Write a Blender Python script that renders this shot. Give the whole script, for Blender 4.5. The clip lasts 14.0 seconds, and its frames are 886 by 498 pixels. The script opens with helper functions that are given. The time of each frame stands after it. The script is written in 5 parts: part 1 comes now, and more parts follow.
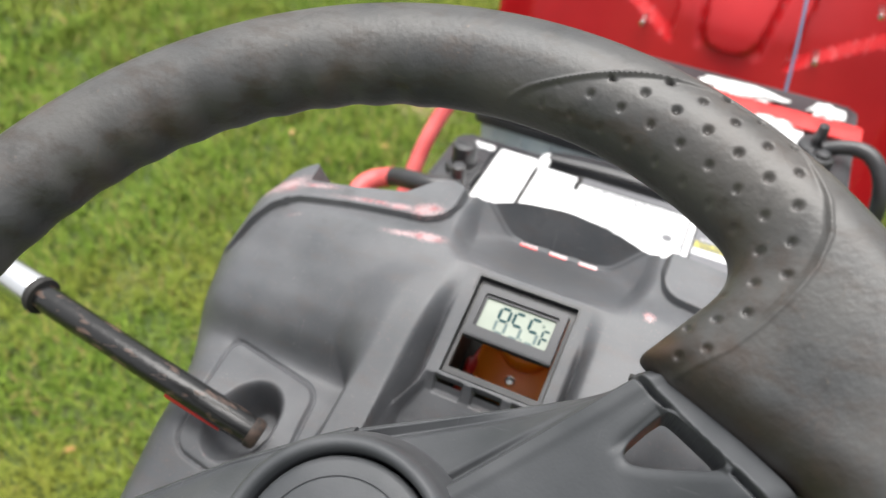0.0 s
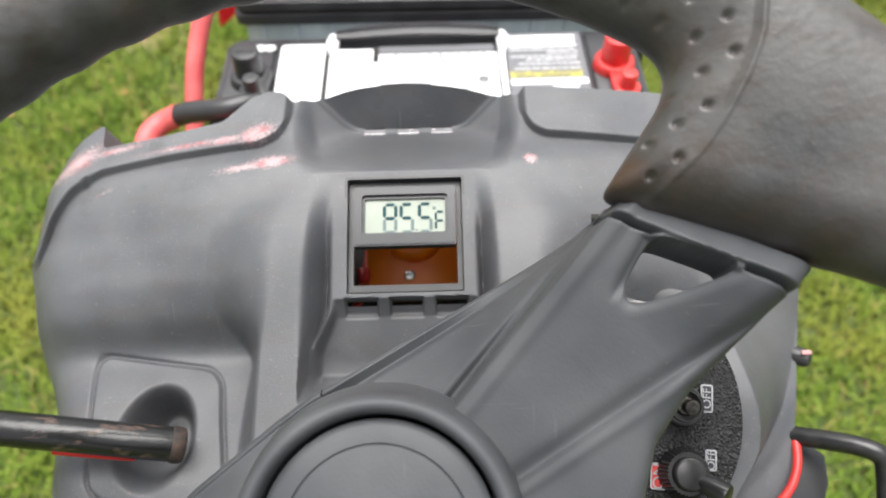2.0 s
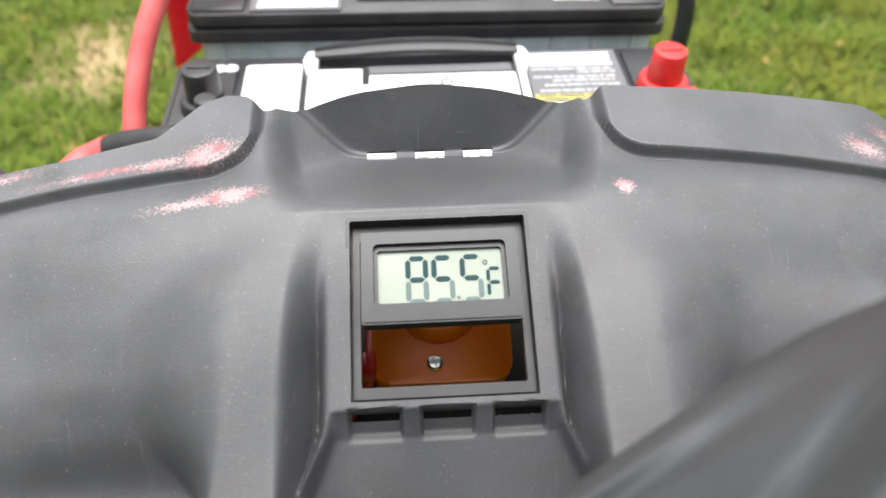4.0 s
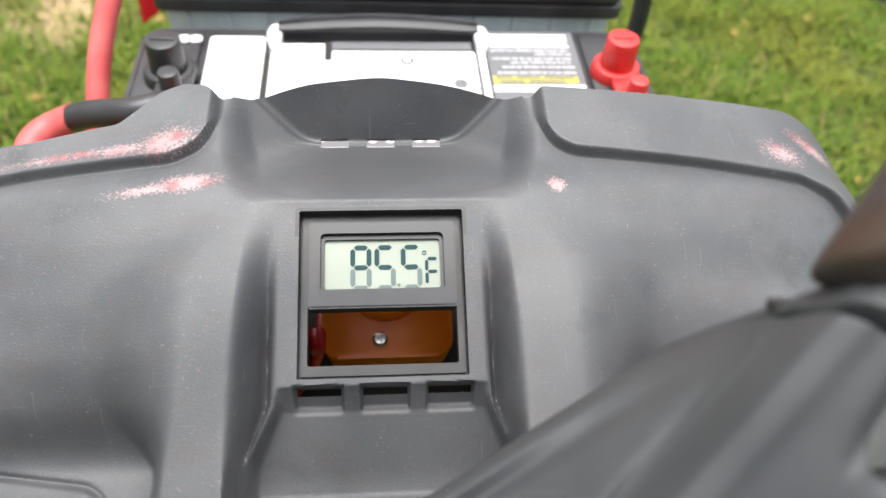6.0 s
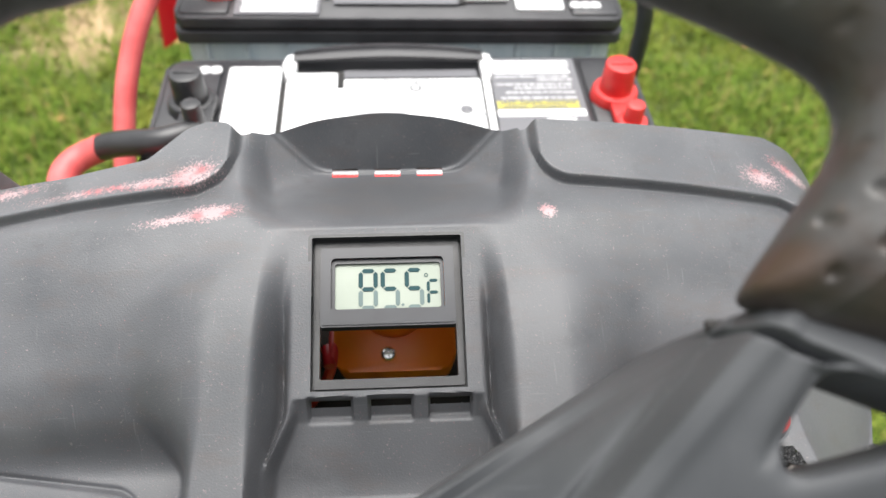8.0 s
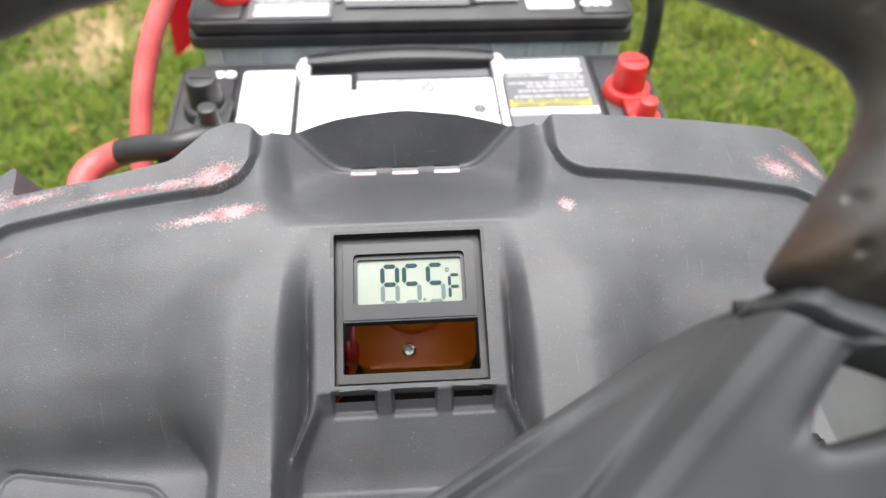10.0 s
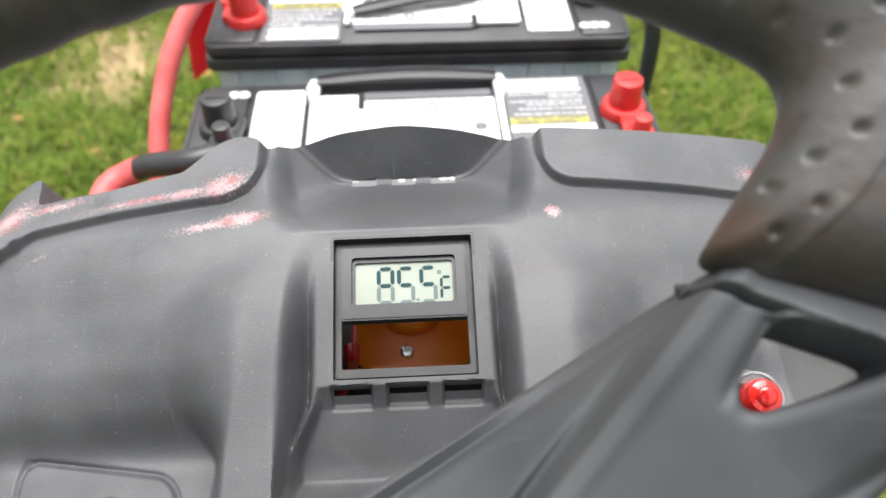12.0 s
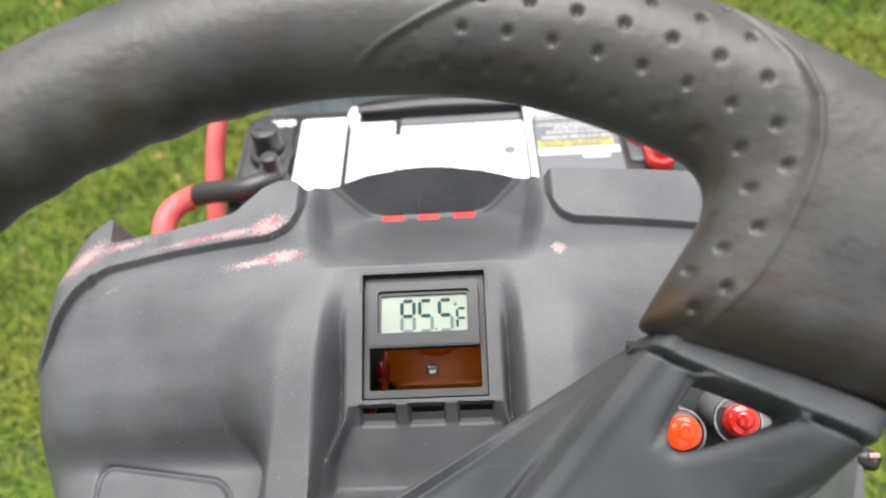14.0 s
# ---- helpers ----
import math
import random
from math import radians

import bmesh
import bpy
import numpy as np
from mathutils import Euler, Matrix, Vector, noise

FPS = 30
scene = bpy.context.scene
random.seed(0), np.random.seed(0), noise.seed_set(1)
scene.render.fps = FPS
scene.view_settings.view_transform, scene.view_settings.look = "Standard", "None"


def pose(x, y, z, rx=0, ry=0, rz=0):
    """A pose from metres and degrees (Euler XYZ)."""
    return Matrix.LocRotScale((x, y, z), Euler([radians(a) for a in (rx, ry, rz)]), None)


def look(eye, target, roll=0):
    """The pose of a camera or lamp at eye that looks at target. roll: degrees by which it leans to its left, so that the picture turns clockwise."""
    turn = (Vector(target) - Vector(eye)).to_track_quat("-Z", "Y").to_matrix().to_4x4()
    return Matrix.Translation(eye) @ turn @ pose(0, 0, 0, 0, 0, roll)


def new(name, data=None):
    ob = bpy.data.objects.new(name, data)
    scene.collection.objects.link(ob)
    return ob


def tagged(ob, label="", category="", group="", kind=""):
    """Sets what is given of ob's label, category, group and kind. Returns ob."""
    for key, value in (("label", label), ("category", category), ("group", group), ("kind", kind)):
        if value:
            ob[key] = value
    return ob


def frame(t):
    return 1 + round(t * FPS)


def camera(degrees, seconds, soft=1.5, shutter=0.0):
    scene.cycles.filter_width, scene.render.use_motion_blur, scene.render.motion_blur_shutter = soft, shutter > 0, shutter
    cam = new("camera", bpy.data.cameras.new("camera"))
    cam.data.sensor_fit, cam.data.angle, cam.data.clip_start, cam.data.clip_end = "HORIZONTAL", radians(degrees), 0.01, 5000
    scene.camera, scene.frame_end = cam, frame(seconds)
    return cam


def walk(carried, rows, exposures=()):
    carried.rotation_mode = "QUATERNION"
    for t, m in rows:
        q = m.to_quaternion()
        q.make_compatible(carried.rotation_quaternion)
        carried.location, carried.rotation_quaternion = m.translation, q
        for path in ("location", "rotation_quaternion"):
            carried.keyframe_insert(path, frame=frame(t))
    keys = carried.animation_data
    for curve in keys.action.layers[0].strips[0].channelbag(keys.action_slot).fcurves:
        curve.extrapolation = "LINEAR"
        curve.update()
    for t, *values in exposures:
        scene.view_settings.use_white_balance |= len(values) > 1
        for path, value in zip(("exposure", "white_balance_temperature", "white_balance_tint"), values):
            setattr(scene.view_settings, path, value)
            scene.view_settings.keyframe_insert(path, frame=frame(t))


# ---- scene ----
cam = camera(61.07, 14.0, soft=1.5)
# seconds, place, turn
ROWS = [
    (0, 0.0656, -0.2549, 1.1545, 46.74, -2.64, 25.75),
    (0.5, 0.0328, -0.2407, 1.1315, 40.42, -2.05, 8.80),
    (1, 0.0231, -0.2330, 1.1343, 39.49, 0.03, 0.58),
    (1.5, 0.0182, -0.2328, 1.1343, 39.05, 0.10, -0.23),
    (2, 0.0188, -0.2384, 1.1306, 38.81, 0.64, -0.61),
    (2.2, 0.0168, -0.2396, 1.1290, 38.69, 0.73, -0.72),
    (4.3, -0.0102, -0.1480, 1.0286, 44.23, -1.59, -4.38),
    (4.5, -0.0077, -0.1496, 1.0338, 44.49, -2.15, -5.27),
    (5, -0.0074, -0.1574, 1.0560, 42.86, -1.38, -5.13),
    (5.5, -0.0018, -0.1591, 1.0547, 41.64, -2.34, -4.13),
    (6, -0.0007, -0.1584, 1.0560, 40.18, -3.48, -3.33),
    (6.5, -0.0003, -0.1625, 1.0599, 40.11, -3.40, -3.08),
    (7, -0.0011, -0.1669, 1.0626, 40.58, -3.19, -2.48),
    (7.5, 0.0013, -0.1733, 1.0644, 41.12, -2.90, -2.61),
    (8, 0.0037, -0.1707, 1.0766, 41.06, -2.15, -2.85),
    (8.2, 0.0067, -0.1729, 1.0781, 41.21, -1.81, -2.98),
    (10.3, -0.0020, -0.1757, 1.0758, 41.51, -0.96, -3.09),
    (10.5, -0.0026, -0.1768, 1.0787, 41.69, -1.02, -2.92),
    (11, -0.0010, -0.1797, 1.0763, 41.70, -1.20, -2.80),
    (11.5, 0.0015, -0.1870, 1.0816, 41.62, -0.95, -2.42),
    (12, 0.0081, -0.1933, 1.0855, 43.09, 0.02, -2.24),
    (12.5, 0.0095, -0.1860, 1.0844, 42.44, 1.00, -2.36),
    (13, 0.0003, -0.1814, 1.0728, 41.08, 2.42, -0.30),
    (13.5, 0.0016, -0.1854, 1.0758, 41.24, 2.30, -0.27),
    (14, 0.0256, -0.2044, 1.1254, 42.41, 3.42, 0.33),
]
walk(cam, [(t, pose(x, y, z, rx, ry, rz)) for t, x, y, z, rx, ry, rz in ROWS], exposures=[(0.0, 1.1), (1.0, 1.05), (2.2, 1.2), (4.5, 1.2), (8.0, 1.17), (13.0, 1.17), (14.0, 1.15)])
cam.data.dof.use_dof = True
cam.data.dof.focus_distance = 0.27
cam.data.dof.aperture_fstop = 10.5

# ---- world and light: bright overcast ----
world = bpy.data.worlds.new("overcast_sky")
scene.world = world
world.use_nodes = True
wn = world.node_tree.nodes
wl = world.node_tree.links
sky = wn.new("ShaderNodeTexSky")
sky.sky_type = 'NISHITA'
sky.sun_disc = False
sky.sun_elevation = radians(82)
sky.sun_rotation = radians(348)
sky.air_density = 2.0
sky.dust_density = 6.0
sky.ozone_density = 1.0
haze = wn.new("ShaderNodeHueSaturation")
haze.inputs["Saturation"].default_value = 0.2
wl.new(sky.outputs["Color"], haze.inputs["Color"])
wl.new(haze.outputs["Color"], wn["Background"].inputs["Color"])
wn["Background"].inputs["Strength"].default_value = 0.11
sun_data = bpy.data.lights.new("sun", 'SUN')
sun_data.energy = 1.9
sun_data.angle = radians(55)
sun_data.color = (1.0, 0.98, 0.95)
sun = new("sun", sun_data)
sun.matrix_world = look((-0.12, 0.55, 4.0), (0.0, 0.0, 0.0))


# ---- materials ----
def material(name, colour, rough=0.5, metal=0.0, spec=0.5):
    m = bpy.data.materials.new(name)
    m.use_nodes = True
    b = m.node_tree.nodes["Principled BSDF"]
    b.inputs["Base Color"].default_value = (*colour, 1)
    b.inputs["Roughness"].default_value = rough
    b.inputs["Metallic"].default_value = metal
    b.inputs["Specular IOR Level"].default_value = spec
    return m


def vary(m, a, b, scale, detail=4.0, low=0.35, high=0.65, stretch=(1, 1, 1)):
    """Colour that wanders between a and b."""
    n, l = m.node_tree.nodes, m.node_tree.links
    tc, mp, nz, rp = n.new("ShaderNodeTexCoord"), n.new("ShaderNodeMapping"), n.new("ShaderNodeTexNoise"), n.new("ShaderNodeValToRGB")
    mp.inputs["Scale"].default_value = stretch
    nz.inputs["Scale"].default_value, nz.inputs["Detail"].default_value = scale, detail
    rp.color_ramp.elements[0].position, rp.color_ramp.elements[1].position = low, high
    rp.color_ramp.elements[0].color, rp.color_ramp.elements[1].color = (*a, 1), (*b, 1)
    l.new(tc.outputs["Object"], mp.inputs["Vector"])
    l.new(mp.outputs["Vector"], nz.inputs["Vector"])
    l.new(nz.outputs["Fac"], rp.inputs["Fac"])
    l.new(rp.outputs["Color"], n["Principled BSDF"].inputs["Base Color"])
    return rp


def grain(m, scale, strength, distance=0.0002, detail=2.0):
    """Fine relief."""
    n, l = m.node_tree.nodes, m.node_tree.links
    tc, nz, bp = n.new("ShaderNodeTexCoord"), n.new("ShaderNodeTexNoise"), n.new("ShaderNodeBump")
    nz.inputs["Scale"].default_value, nz.inputs["Detail"].default_value = scale, detail
    bp.inputs["Strength"].default_value, bp.inputs["Distance"].default_value = strength, distance
    l.new(tc.outputs["Object"], nz.inputs["Vector"])
    l.new(nz.outputs["Fac"], bp.inputs["Height"])
    l.new(bp.outputs["Normal"], n["Principled BSDF"].inputs["Normal"])


def wear(m, speck, streak):
    """Light dust specks and fine scratches over the colour below."""
    n, l = m.node_tree.nodes, m.node_tree.links
    bsdf = n["Principled BSDF"]
    tc = n.new("ShaderNodeTexCoord")
    for scale, stretch, low, high, colour, turn in ((420, (1, 1, 1), 0.715, 0.76, speck, 0), (60, (1, 14, 1), 0.685, 0.75, streak, 25), (45, (16, 1, 1), 0.685, 0.75, streak, -12), (7, (1, 1, 1), 0.5, 0.75, streak, 0)):
        mp, nz, mr, mix = n.new("ShaderNodeMapping"), n.new("ShaderNodeTexNoise"), n.new("ShaderNodeMapRange"), n.new("ShaderNodeMixRGB")
        mp.inputs["Rotation"].default_value = (0, 0, radians(turn))
        mp.inputs["Scale"].default_value = stretch
        nz.inputs["Scale"].default_value, nz.inputs["Detail"].default_value = scale, 3
        mr.inputs["From Min"].default_value, mr.inputs["From Max"].default_value, mr.inputs["To Max"].default_value = low, high, 0.55
        mix.inputs["Color2"].default_value = (*colour, 1)
        l.new(tc.outputs["Object"], mp.inputs["Vector"])
        l.new(mp.outputs["Vector"], nz.inputs["Vector"])
        l.new(nz.outputs["Fac"], mr.inputs["Value"])
        l.new(mr.outputs["Result"], mix.inputs["Fac"])
        l.new(bsdf.inputs["Base Color"].links[0].from_socket, mix.inputs["Color1"])
        l.new(mix.outputs["Color"], bsdf.inputs["Base Color"])


def scuffed(m, spots, red=True):
    """Worn paint marks: (u, v, half length, half width, turn, strength) in mm of the console."""
    n, l = m.node_tree.nodes, m.node_tree.links
    bsdf = n["Principled BSDF"]
    under = bsdf.inputs["Base Color"].links[0].from_socket
    tc = n.new("ShaderNodeTexCoord")
    total = None
    for u, v, a, b, turn, strength in spots:
        mp = n.new("ShaderNodeMapping")
        mp.vector_type = 'TEXTURE'
        mp.inputs["Location"].default_value = (u / 1000, v / 1000, 0)
        mp.inputs["Rotation"].default_value = (0, 0, radians(turn))
        mp.inputs["Scale"].default_value = (a / 1000, b / 1000, 1000)
        gr = n.new("ShaderNodeTexGradient")
        gr.gradient_type = 'SPHERICAL'
        ml = n.new("ShaderNodeMath")
        ml.operation = 'MULTIPLY'
        ml.inputs[1].default_value = strength
        l.new(tc.outputs["Object"], mp.inputs["Vector"])
        l.new(mp.outputs["Vector"], gr.inputs["Vector"])
        l.new(gr.outputs["Fac"], ml.inputs[0])
        if total is None:
            total = ml.outputs[0]
        else:
            mx = n.new("ShaderNodeMath")
            mx.operation = 'MAXIMUM'
            l.new(total, mx.inputs[0])
            l.new(ml.outputs[0], mx.inputs[1])
            total = mx.outputs[0]
    nz = n.new("ShaderNodeTexNoise")
    nz.inputs["Scale"].default_value, nz.inputs["Detail"].default_value = 900, 6
    nz.inputs["Roughness"].default_value = 0.8
    l.new(tc.outputs["Object"], nz.inputs["Vector"])
    ad = n.new("ShaderNodeMath")
    ad.operation = 'ADD'
    sc = n.new("ShaderNodeMath")
    sc.operation = 'MULTIPLY_ADD'
    sc.inputs[1].default_value, sc.inputs[2].default_value = 3.2, -1.9
    l.new(nz.outputs["Fac"], sc.inputs[0])
    l.new(sc.outputs[0], ad.inputs[0])
    l.new(total, ad.inputs[1])
    edge = n.new("ShaderNodeMapRange")
    edge.inputs["From Min"].default_value, edge.inputs["From Max"].default_value, edge.inputs["To Max"].default_value = 0.02, 0.4, 0.88
    l.new(ad.outputs[0], edge.inputs["Value"])
    hue = n.new("ShaderNodeTexNoise")
    hue.inputs["Scale"].default_value, hue.inputs["Detail"].default_value = 130, 6
    l.new(tc.outputs["Object"], hue.inputs["Vector"])
    rp = n.new("ShaderNodeValToRGB")
    rp.color_ramp.elements[0].position, rp.color_ramp.elements[1].position = 0.34, 0.52
    rp.color_ramp.elements[0].color = (0.36, 0.115, 0.125, 1)
    rp.color_ramp.elements[1].color = (0.41, 0.285, 0.29, 1)
    l.new(hue.outputs["Fac"], rp.inputs["Fac"])
    mix = n.new("ShaderNodeMixRGB")
    l.new(edge.outputs["Result"], mix.inputs["Fac"])
    l.new(under, mix.inputs["Color1"])
    l.new(rp.outputs["Color"], mix.inputs["Color2"])
    l.new(mix.outputs["Color"], bsdf.inputs["Base Color"])


def smudge_or_shade(m, colour, place, amount, height=-15):
    """A rubbed, greasy patch with streaks, or shade painted like one: (u, v, half length, half width) and its height in
    mm.
    """
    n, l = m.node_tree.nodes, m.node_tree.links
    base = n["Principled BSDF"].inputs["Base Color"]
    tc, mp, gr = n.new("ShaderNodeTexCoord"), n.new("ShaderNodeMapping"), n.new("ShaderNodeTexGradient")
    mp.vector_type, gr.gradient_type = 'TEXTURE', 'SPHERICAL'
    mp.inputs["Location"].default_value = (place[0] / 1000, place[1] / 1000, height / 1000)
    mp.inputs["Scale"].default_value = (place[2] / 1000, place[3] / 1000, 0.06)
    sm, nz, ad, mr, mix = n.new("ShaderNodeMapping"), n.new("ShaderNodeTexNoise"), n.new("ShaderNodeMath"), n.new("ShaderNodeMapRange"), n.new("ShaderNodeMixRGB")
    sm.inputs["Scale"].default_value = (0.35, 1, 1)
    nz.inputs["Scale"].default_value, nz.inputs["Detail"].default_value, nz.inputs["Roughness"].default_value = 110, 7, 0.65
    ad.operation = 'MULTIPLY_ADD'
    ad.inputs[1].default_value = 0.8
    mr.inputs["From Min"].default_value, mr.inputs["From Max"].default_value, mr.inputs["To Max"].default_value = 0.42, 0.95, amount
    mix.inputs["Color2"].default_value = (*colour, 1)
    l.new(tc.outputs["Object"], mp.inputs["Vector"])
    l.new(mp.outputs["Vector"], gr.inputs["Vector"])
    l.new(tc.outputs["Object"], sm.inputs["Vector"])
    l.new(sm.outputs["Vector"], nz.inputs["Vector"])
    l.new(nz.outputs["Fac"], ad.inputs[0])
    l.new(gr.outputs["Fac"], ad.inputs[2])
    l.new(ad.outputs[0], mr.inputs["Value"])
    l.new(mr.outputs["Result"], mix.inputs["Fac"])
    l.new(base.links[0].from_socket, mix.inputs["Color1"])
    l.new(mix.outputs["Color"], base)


plastic = material("weathered_black_plastic", (0.08, 0.08, 0.083), 0.47)
vary(plastic, (0.0655, 0.069, 0.0755), (0.0965, 0.0985, 0.105), 26, 7)
grain(plastic, 1500, 0.4, 0.0003)
wear(plastic, (0.22, 0.21, 0.195), (0.137, 0.139, 0.145))
scuffed(plastic, [(-66, 30.6, 16, 5.6, 8, 1.12), (-79, 28.2, 20, 3.4, 9, 0.9), (-75, 47.5, 15, 8.5, 22, 1.0), (-90, 44.4, 16, 3.8, 10, 1.0), (-112, 42, 42, 3.4, 8, 0.72),
                  (-172, 38, 24, 12, 34, 0.95), (-150, 44, 30, 4.0, 10, 0.75), (61.8, 28.4, 5.2, 4.4, -30, 1.1), (156, 46, 14, 8.5, -20, 0.85), (172, 50, 18, 5, -42, 0.85),
                  (-152, 20, 9, 2.0, 20, 0.5)])
# pocket slope darkened: streaky grime with the pocket's shade painted into the colour
smudge_or_shade(plastic, (0.047, 0.048, 0.05), (0, 42, 60, 21), 0.6)
smudge_or_shade(plastic, (0.14, 0.085, 0.055), (-71, -66, 4, 11), 0.5)
plastic_smooth = material("smooth_black_plastic", (0.03, 0.03, 0.032), 0.35)
vary(plastic_smooth, (0.026, 0.026, 0.028), (0.038, 0.038, 0.04), 60)
rubber = material("worn_black_grip", (0.05, 0.05, 0.05), 0.43, 0.0, 0.5)
vary(rubber, (0.038, 0.039, 0.04), (0.073, 0.070, 0.067), 30, 7)
grain(rubber, 420, 0.27, 0.0008, 8)
wear(rubber, (0.12, 0.09, 0.07), (0.082, 0.066, 0.054))
# brown-black patches along the pad's lower edge
for spot in ((73, 95, 13, 9), (88, 88, 14, 9), (103, 82, 14, 9), (118, 75, 14, 10)):
    smudge_or_shade(rubber, (0.022, 0.016, 0.012), spot, 0.75, 146)
smudge_or_shade(rubber, (0.075, 0.045, 0.03), (70, 97, 8, 6), 0.6, 146)


def stain(m, colour, scale, low, high, amount):
    """Soft-edged blotches of dirt."""
    n, l = m.node_tree.nodes, m.node_tree.links
    tc, nz, mr, mix = n.new("ShaderNodeTexCoord"), n.new("ShaderNodeTexNoise"), n.new("ShaderNodeMapRange"), n.new("ShaderNodeMixRGB")
    nz.inputs["Scale"].default_value, nz.inputs["Detail"].default_value, nz.inputs["Roughness"].default_value = scale, 8, 0.7
    mr.inputs["From Min"].default_value, mr.inputs["From Max"].default_value, mr.inputs["To Max"].default_value = low, high, amount
    mix.inputs["Color2"].default_value = (*colour, 1)
    base = n["Principled BSDF"].inputs["Base Color"]
    l.new(tc.outputs["Object"], nz.inputs["Vector"])
    l.new(nz.outputs["Fac"], mr.inputs["Value"])
    l.new(mr.outputs["Result"], mix.inputs["Fac"])
    l.new(base.links[0].from_socket, mix.inputs["Color1"])
    l.new(mix.outputs["Color"], base)


stain(rubber, (0.062, 0.042, 0.032), 34, 0.52, 0.7, 0.6)
stain(rubber, (0.015, 0.014, 0.013), 75, 0.56, 0.7, 0.6)
stain(plastic, (0.045, 0.046, 0.048), 38, 0.58, 0.72, 0.5)
stain(plastic, (0.15, 0.145, 0.135), 110, 0.64, 0.74, 0.35)
frame_plastic = material("frame_plastic", (0.045, 0.045, 0.047), 0.42)
vary(frame_plastic, (0.038, 0.038, 0.04), (0.055, 0.055, 0.056), 50, 6)
grain(frame_plastic, 1600, 0.3, 0.0002)
black_gloss = material("glossy_black_plastic", (0.012, 0.012, 0.013), 0.28)
vary(black_gloss, (0.012, 0.012, 0.013), (0.026, 0.025, 0.025), 180, 5)
bezel_black = material("bezel_black", (0.052, 0.055, 0.066), 0.4)
vary(bezel_black, (0.017, 0.018, 0.023), (0.022, 0.024, 0.03), 80)
grain(bezel_black, 2500, 0.1, 0.0001)
dark = material("dark_interior", (0.012, 0.012, 0.012), 0.7)
vary(dark, (0.008, 0.008, 0.008), (0.02, 0.018, 0.016), 40)
lcd_back = material("lcd_glass", (0.38, 0.42, 0.35), 0.35, 0.0, 0.3)
vary(lcd_back, (0.27, 0.31, 0.255), (0.33, 0.365, 0.31), 30)
segment_dark = material("lcd_segment", (0.022, 0.06, 0.066), 0.5, 0.0, 0.1)
# paler copy for lower segments: a reflection on the glass, painted into the colour
segment_glare = material("lcd_segment_glare", (0.14, 0.185, 0.18), 0.5, 0.0, 0.1)
orange = material("orange_plastic", (0.42, 0.09, 0.008), 0.35)
vary(orange, (0.95, 0.2, 0.008), (0.98, 0.25, 0.012), 60)
red_plastic = material("red_plastic", (0.7, 0.03, 0.03), 0.4)
vary(red_plastic, (0.55, 0.025, 0.025), (0.68, 0.045, 0.04), 60)
red_paint = material("red_hood_plastic", (0.55, 0.008, 0.012), 0.3)
vary(red_paint, (0.42, 0.008, 0.012), (0.5, 0.014, 0.018), 9)
red_rubber = material("red_cable_rubber", (0.68, 0.11, 0.11), 0.5)
vary(red_rubber, (0.62, 0.09, 0.09), (0.74, 0.15, 0.145), 45)
grey_socket = material("grey_socket_plastic", (0.09, 0.09, 0.092), 0.35)
vary(grey_socket, (0.15, 0.15, 0.153), (0.19, 0.19, 0.193), 80)
red_lens = material("red_lens", (0.42, 0.008, 0.008), 0.15)
vary(red_lens, (0.5, 0.012, 0.01), (0.72, 0.03, 0.022), 260, 3)
red_lens.node_tree.nodes["Principled BSDF"].inputs["Coat Weight"].default_value = 0.6
metal = material("bright_metal", (0.75, 0.75, 0.75), 0.25, 1.0)
painted_steel = material("chipped_black_steel", (0.03, 0.03, 0.03), 0.24)
vary(painted_steel, (0.01, 0.01, 0.01), (0.1, 0.065, 0.05), 130, 9, 0.55, 0.66, (0.5, 1.4, 1.4))
grain(painted_steel, 260, 0.4, 0.0006, 6)
white_label = material("white_label", (0.85, 0.85, 0.85), 0.4)
vary(white_label, (0.68, 0.685, 0.69), (0.77, 0.77, 0.77), 40, 6)
grey_print = material("grey_print", (0.13, 0.13, 0.14), 0.5)
pale_print = material("pale_print", (0.38, 0.38, 0.39), 0.5)
vary(pale_print, (0.3, 0.3, 0.31), (0.45, 0.45, 0.46), 300)
yellow_print = material("yellow_print", (0.5, 0.45, 0.08), 0.5)
black_case = material("black_battery_plastic", (0.03, 0.03, 0.033), 0.42)
vary(black_case, (0.025, 0.025, 0.028), (0.045, 0.045, 0.048), 30, 6)
grey_case = material("grey_translucent_case", (0.5, 0.55, 0.58), 0.4)
vary(grey_case, (0.43, 0.5, 0.54), (0.56, 0.61, 0.63), 35, 4, 0.3, 0.7, (3, 3, 0.6))
foam = material("white_corrosion", (0.75, 0.75, 0.73), 0.9)
grain(foam, 400, 1.0, 0.003, 6)
steel_frame = material("frame_steel", (0.03, 0.03, 0.03), 0.5)
vary(steel_frame, (0.02, 0.02, 0.02), (0.05, 0.045, 0.04), 14)

soil = material("lawn_soil", (0.1, 0.12, 0.04), 0.95)
vary(soil, (0.045, 0.07, 0.015), (0.075, 0.09, 0.025), 9, 8)
sn, sl = soil.node_tree.nodes, soil.node_tree.links
under = sn["Principled BSDF"].inputs["Base Color"].links[0].from_socket
tc, mp, gr, mix = sn.new("ShaderNodeTexCoord"), sn.new("ShaderNodeMapping"), sn.new("ShaderNodeTexGradient"), sn.new("ShaderNodeMixRGB")
mp.vector_type, gr.gradient_type = 'TEXTURE', 'SPHERICAL'
mp.inputs["Location"].default_value, mp.inputs["Scale"].default_value = (-0.75, 1.52, 0), (0.25, 0.28, 1)
mix.inputs["Color2"].default_value = (0.36, 0.255, 0.14, 1)
wide = sn.new("ShaderNodeMapRange")
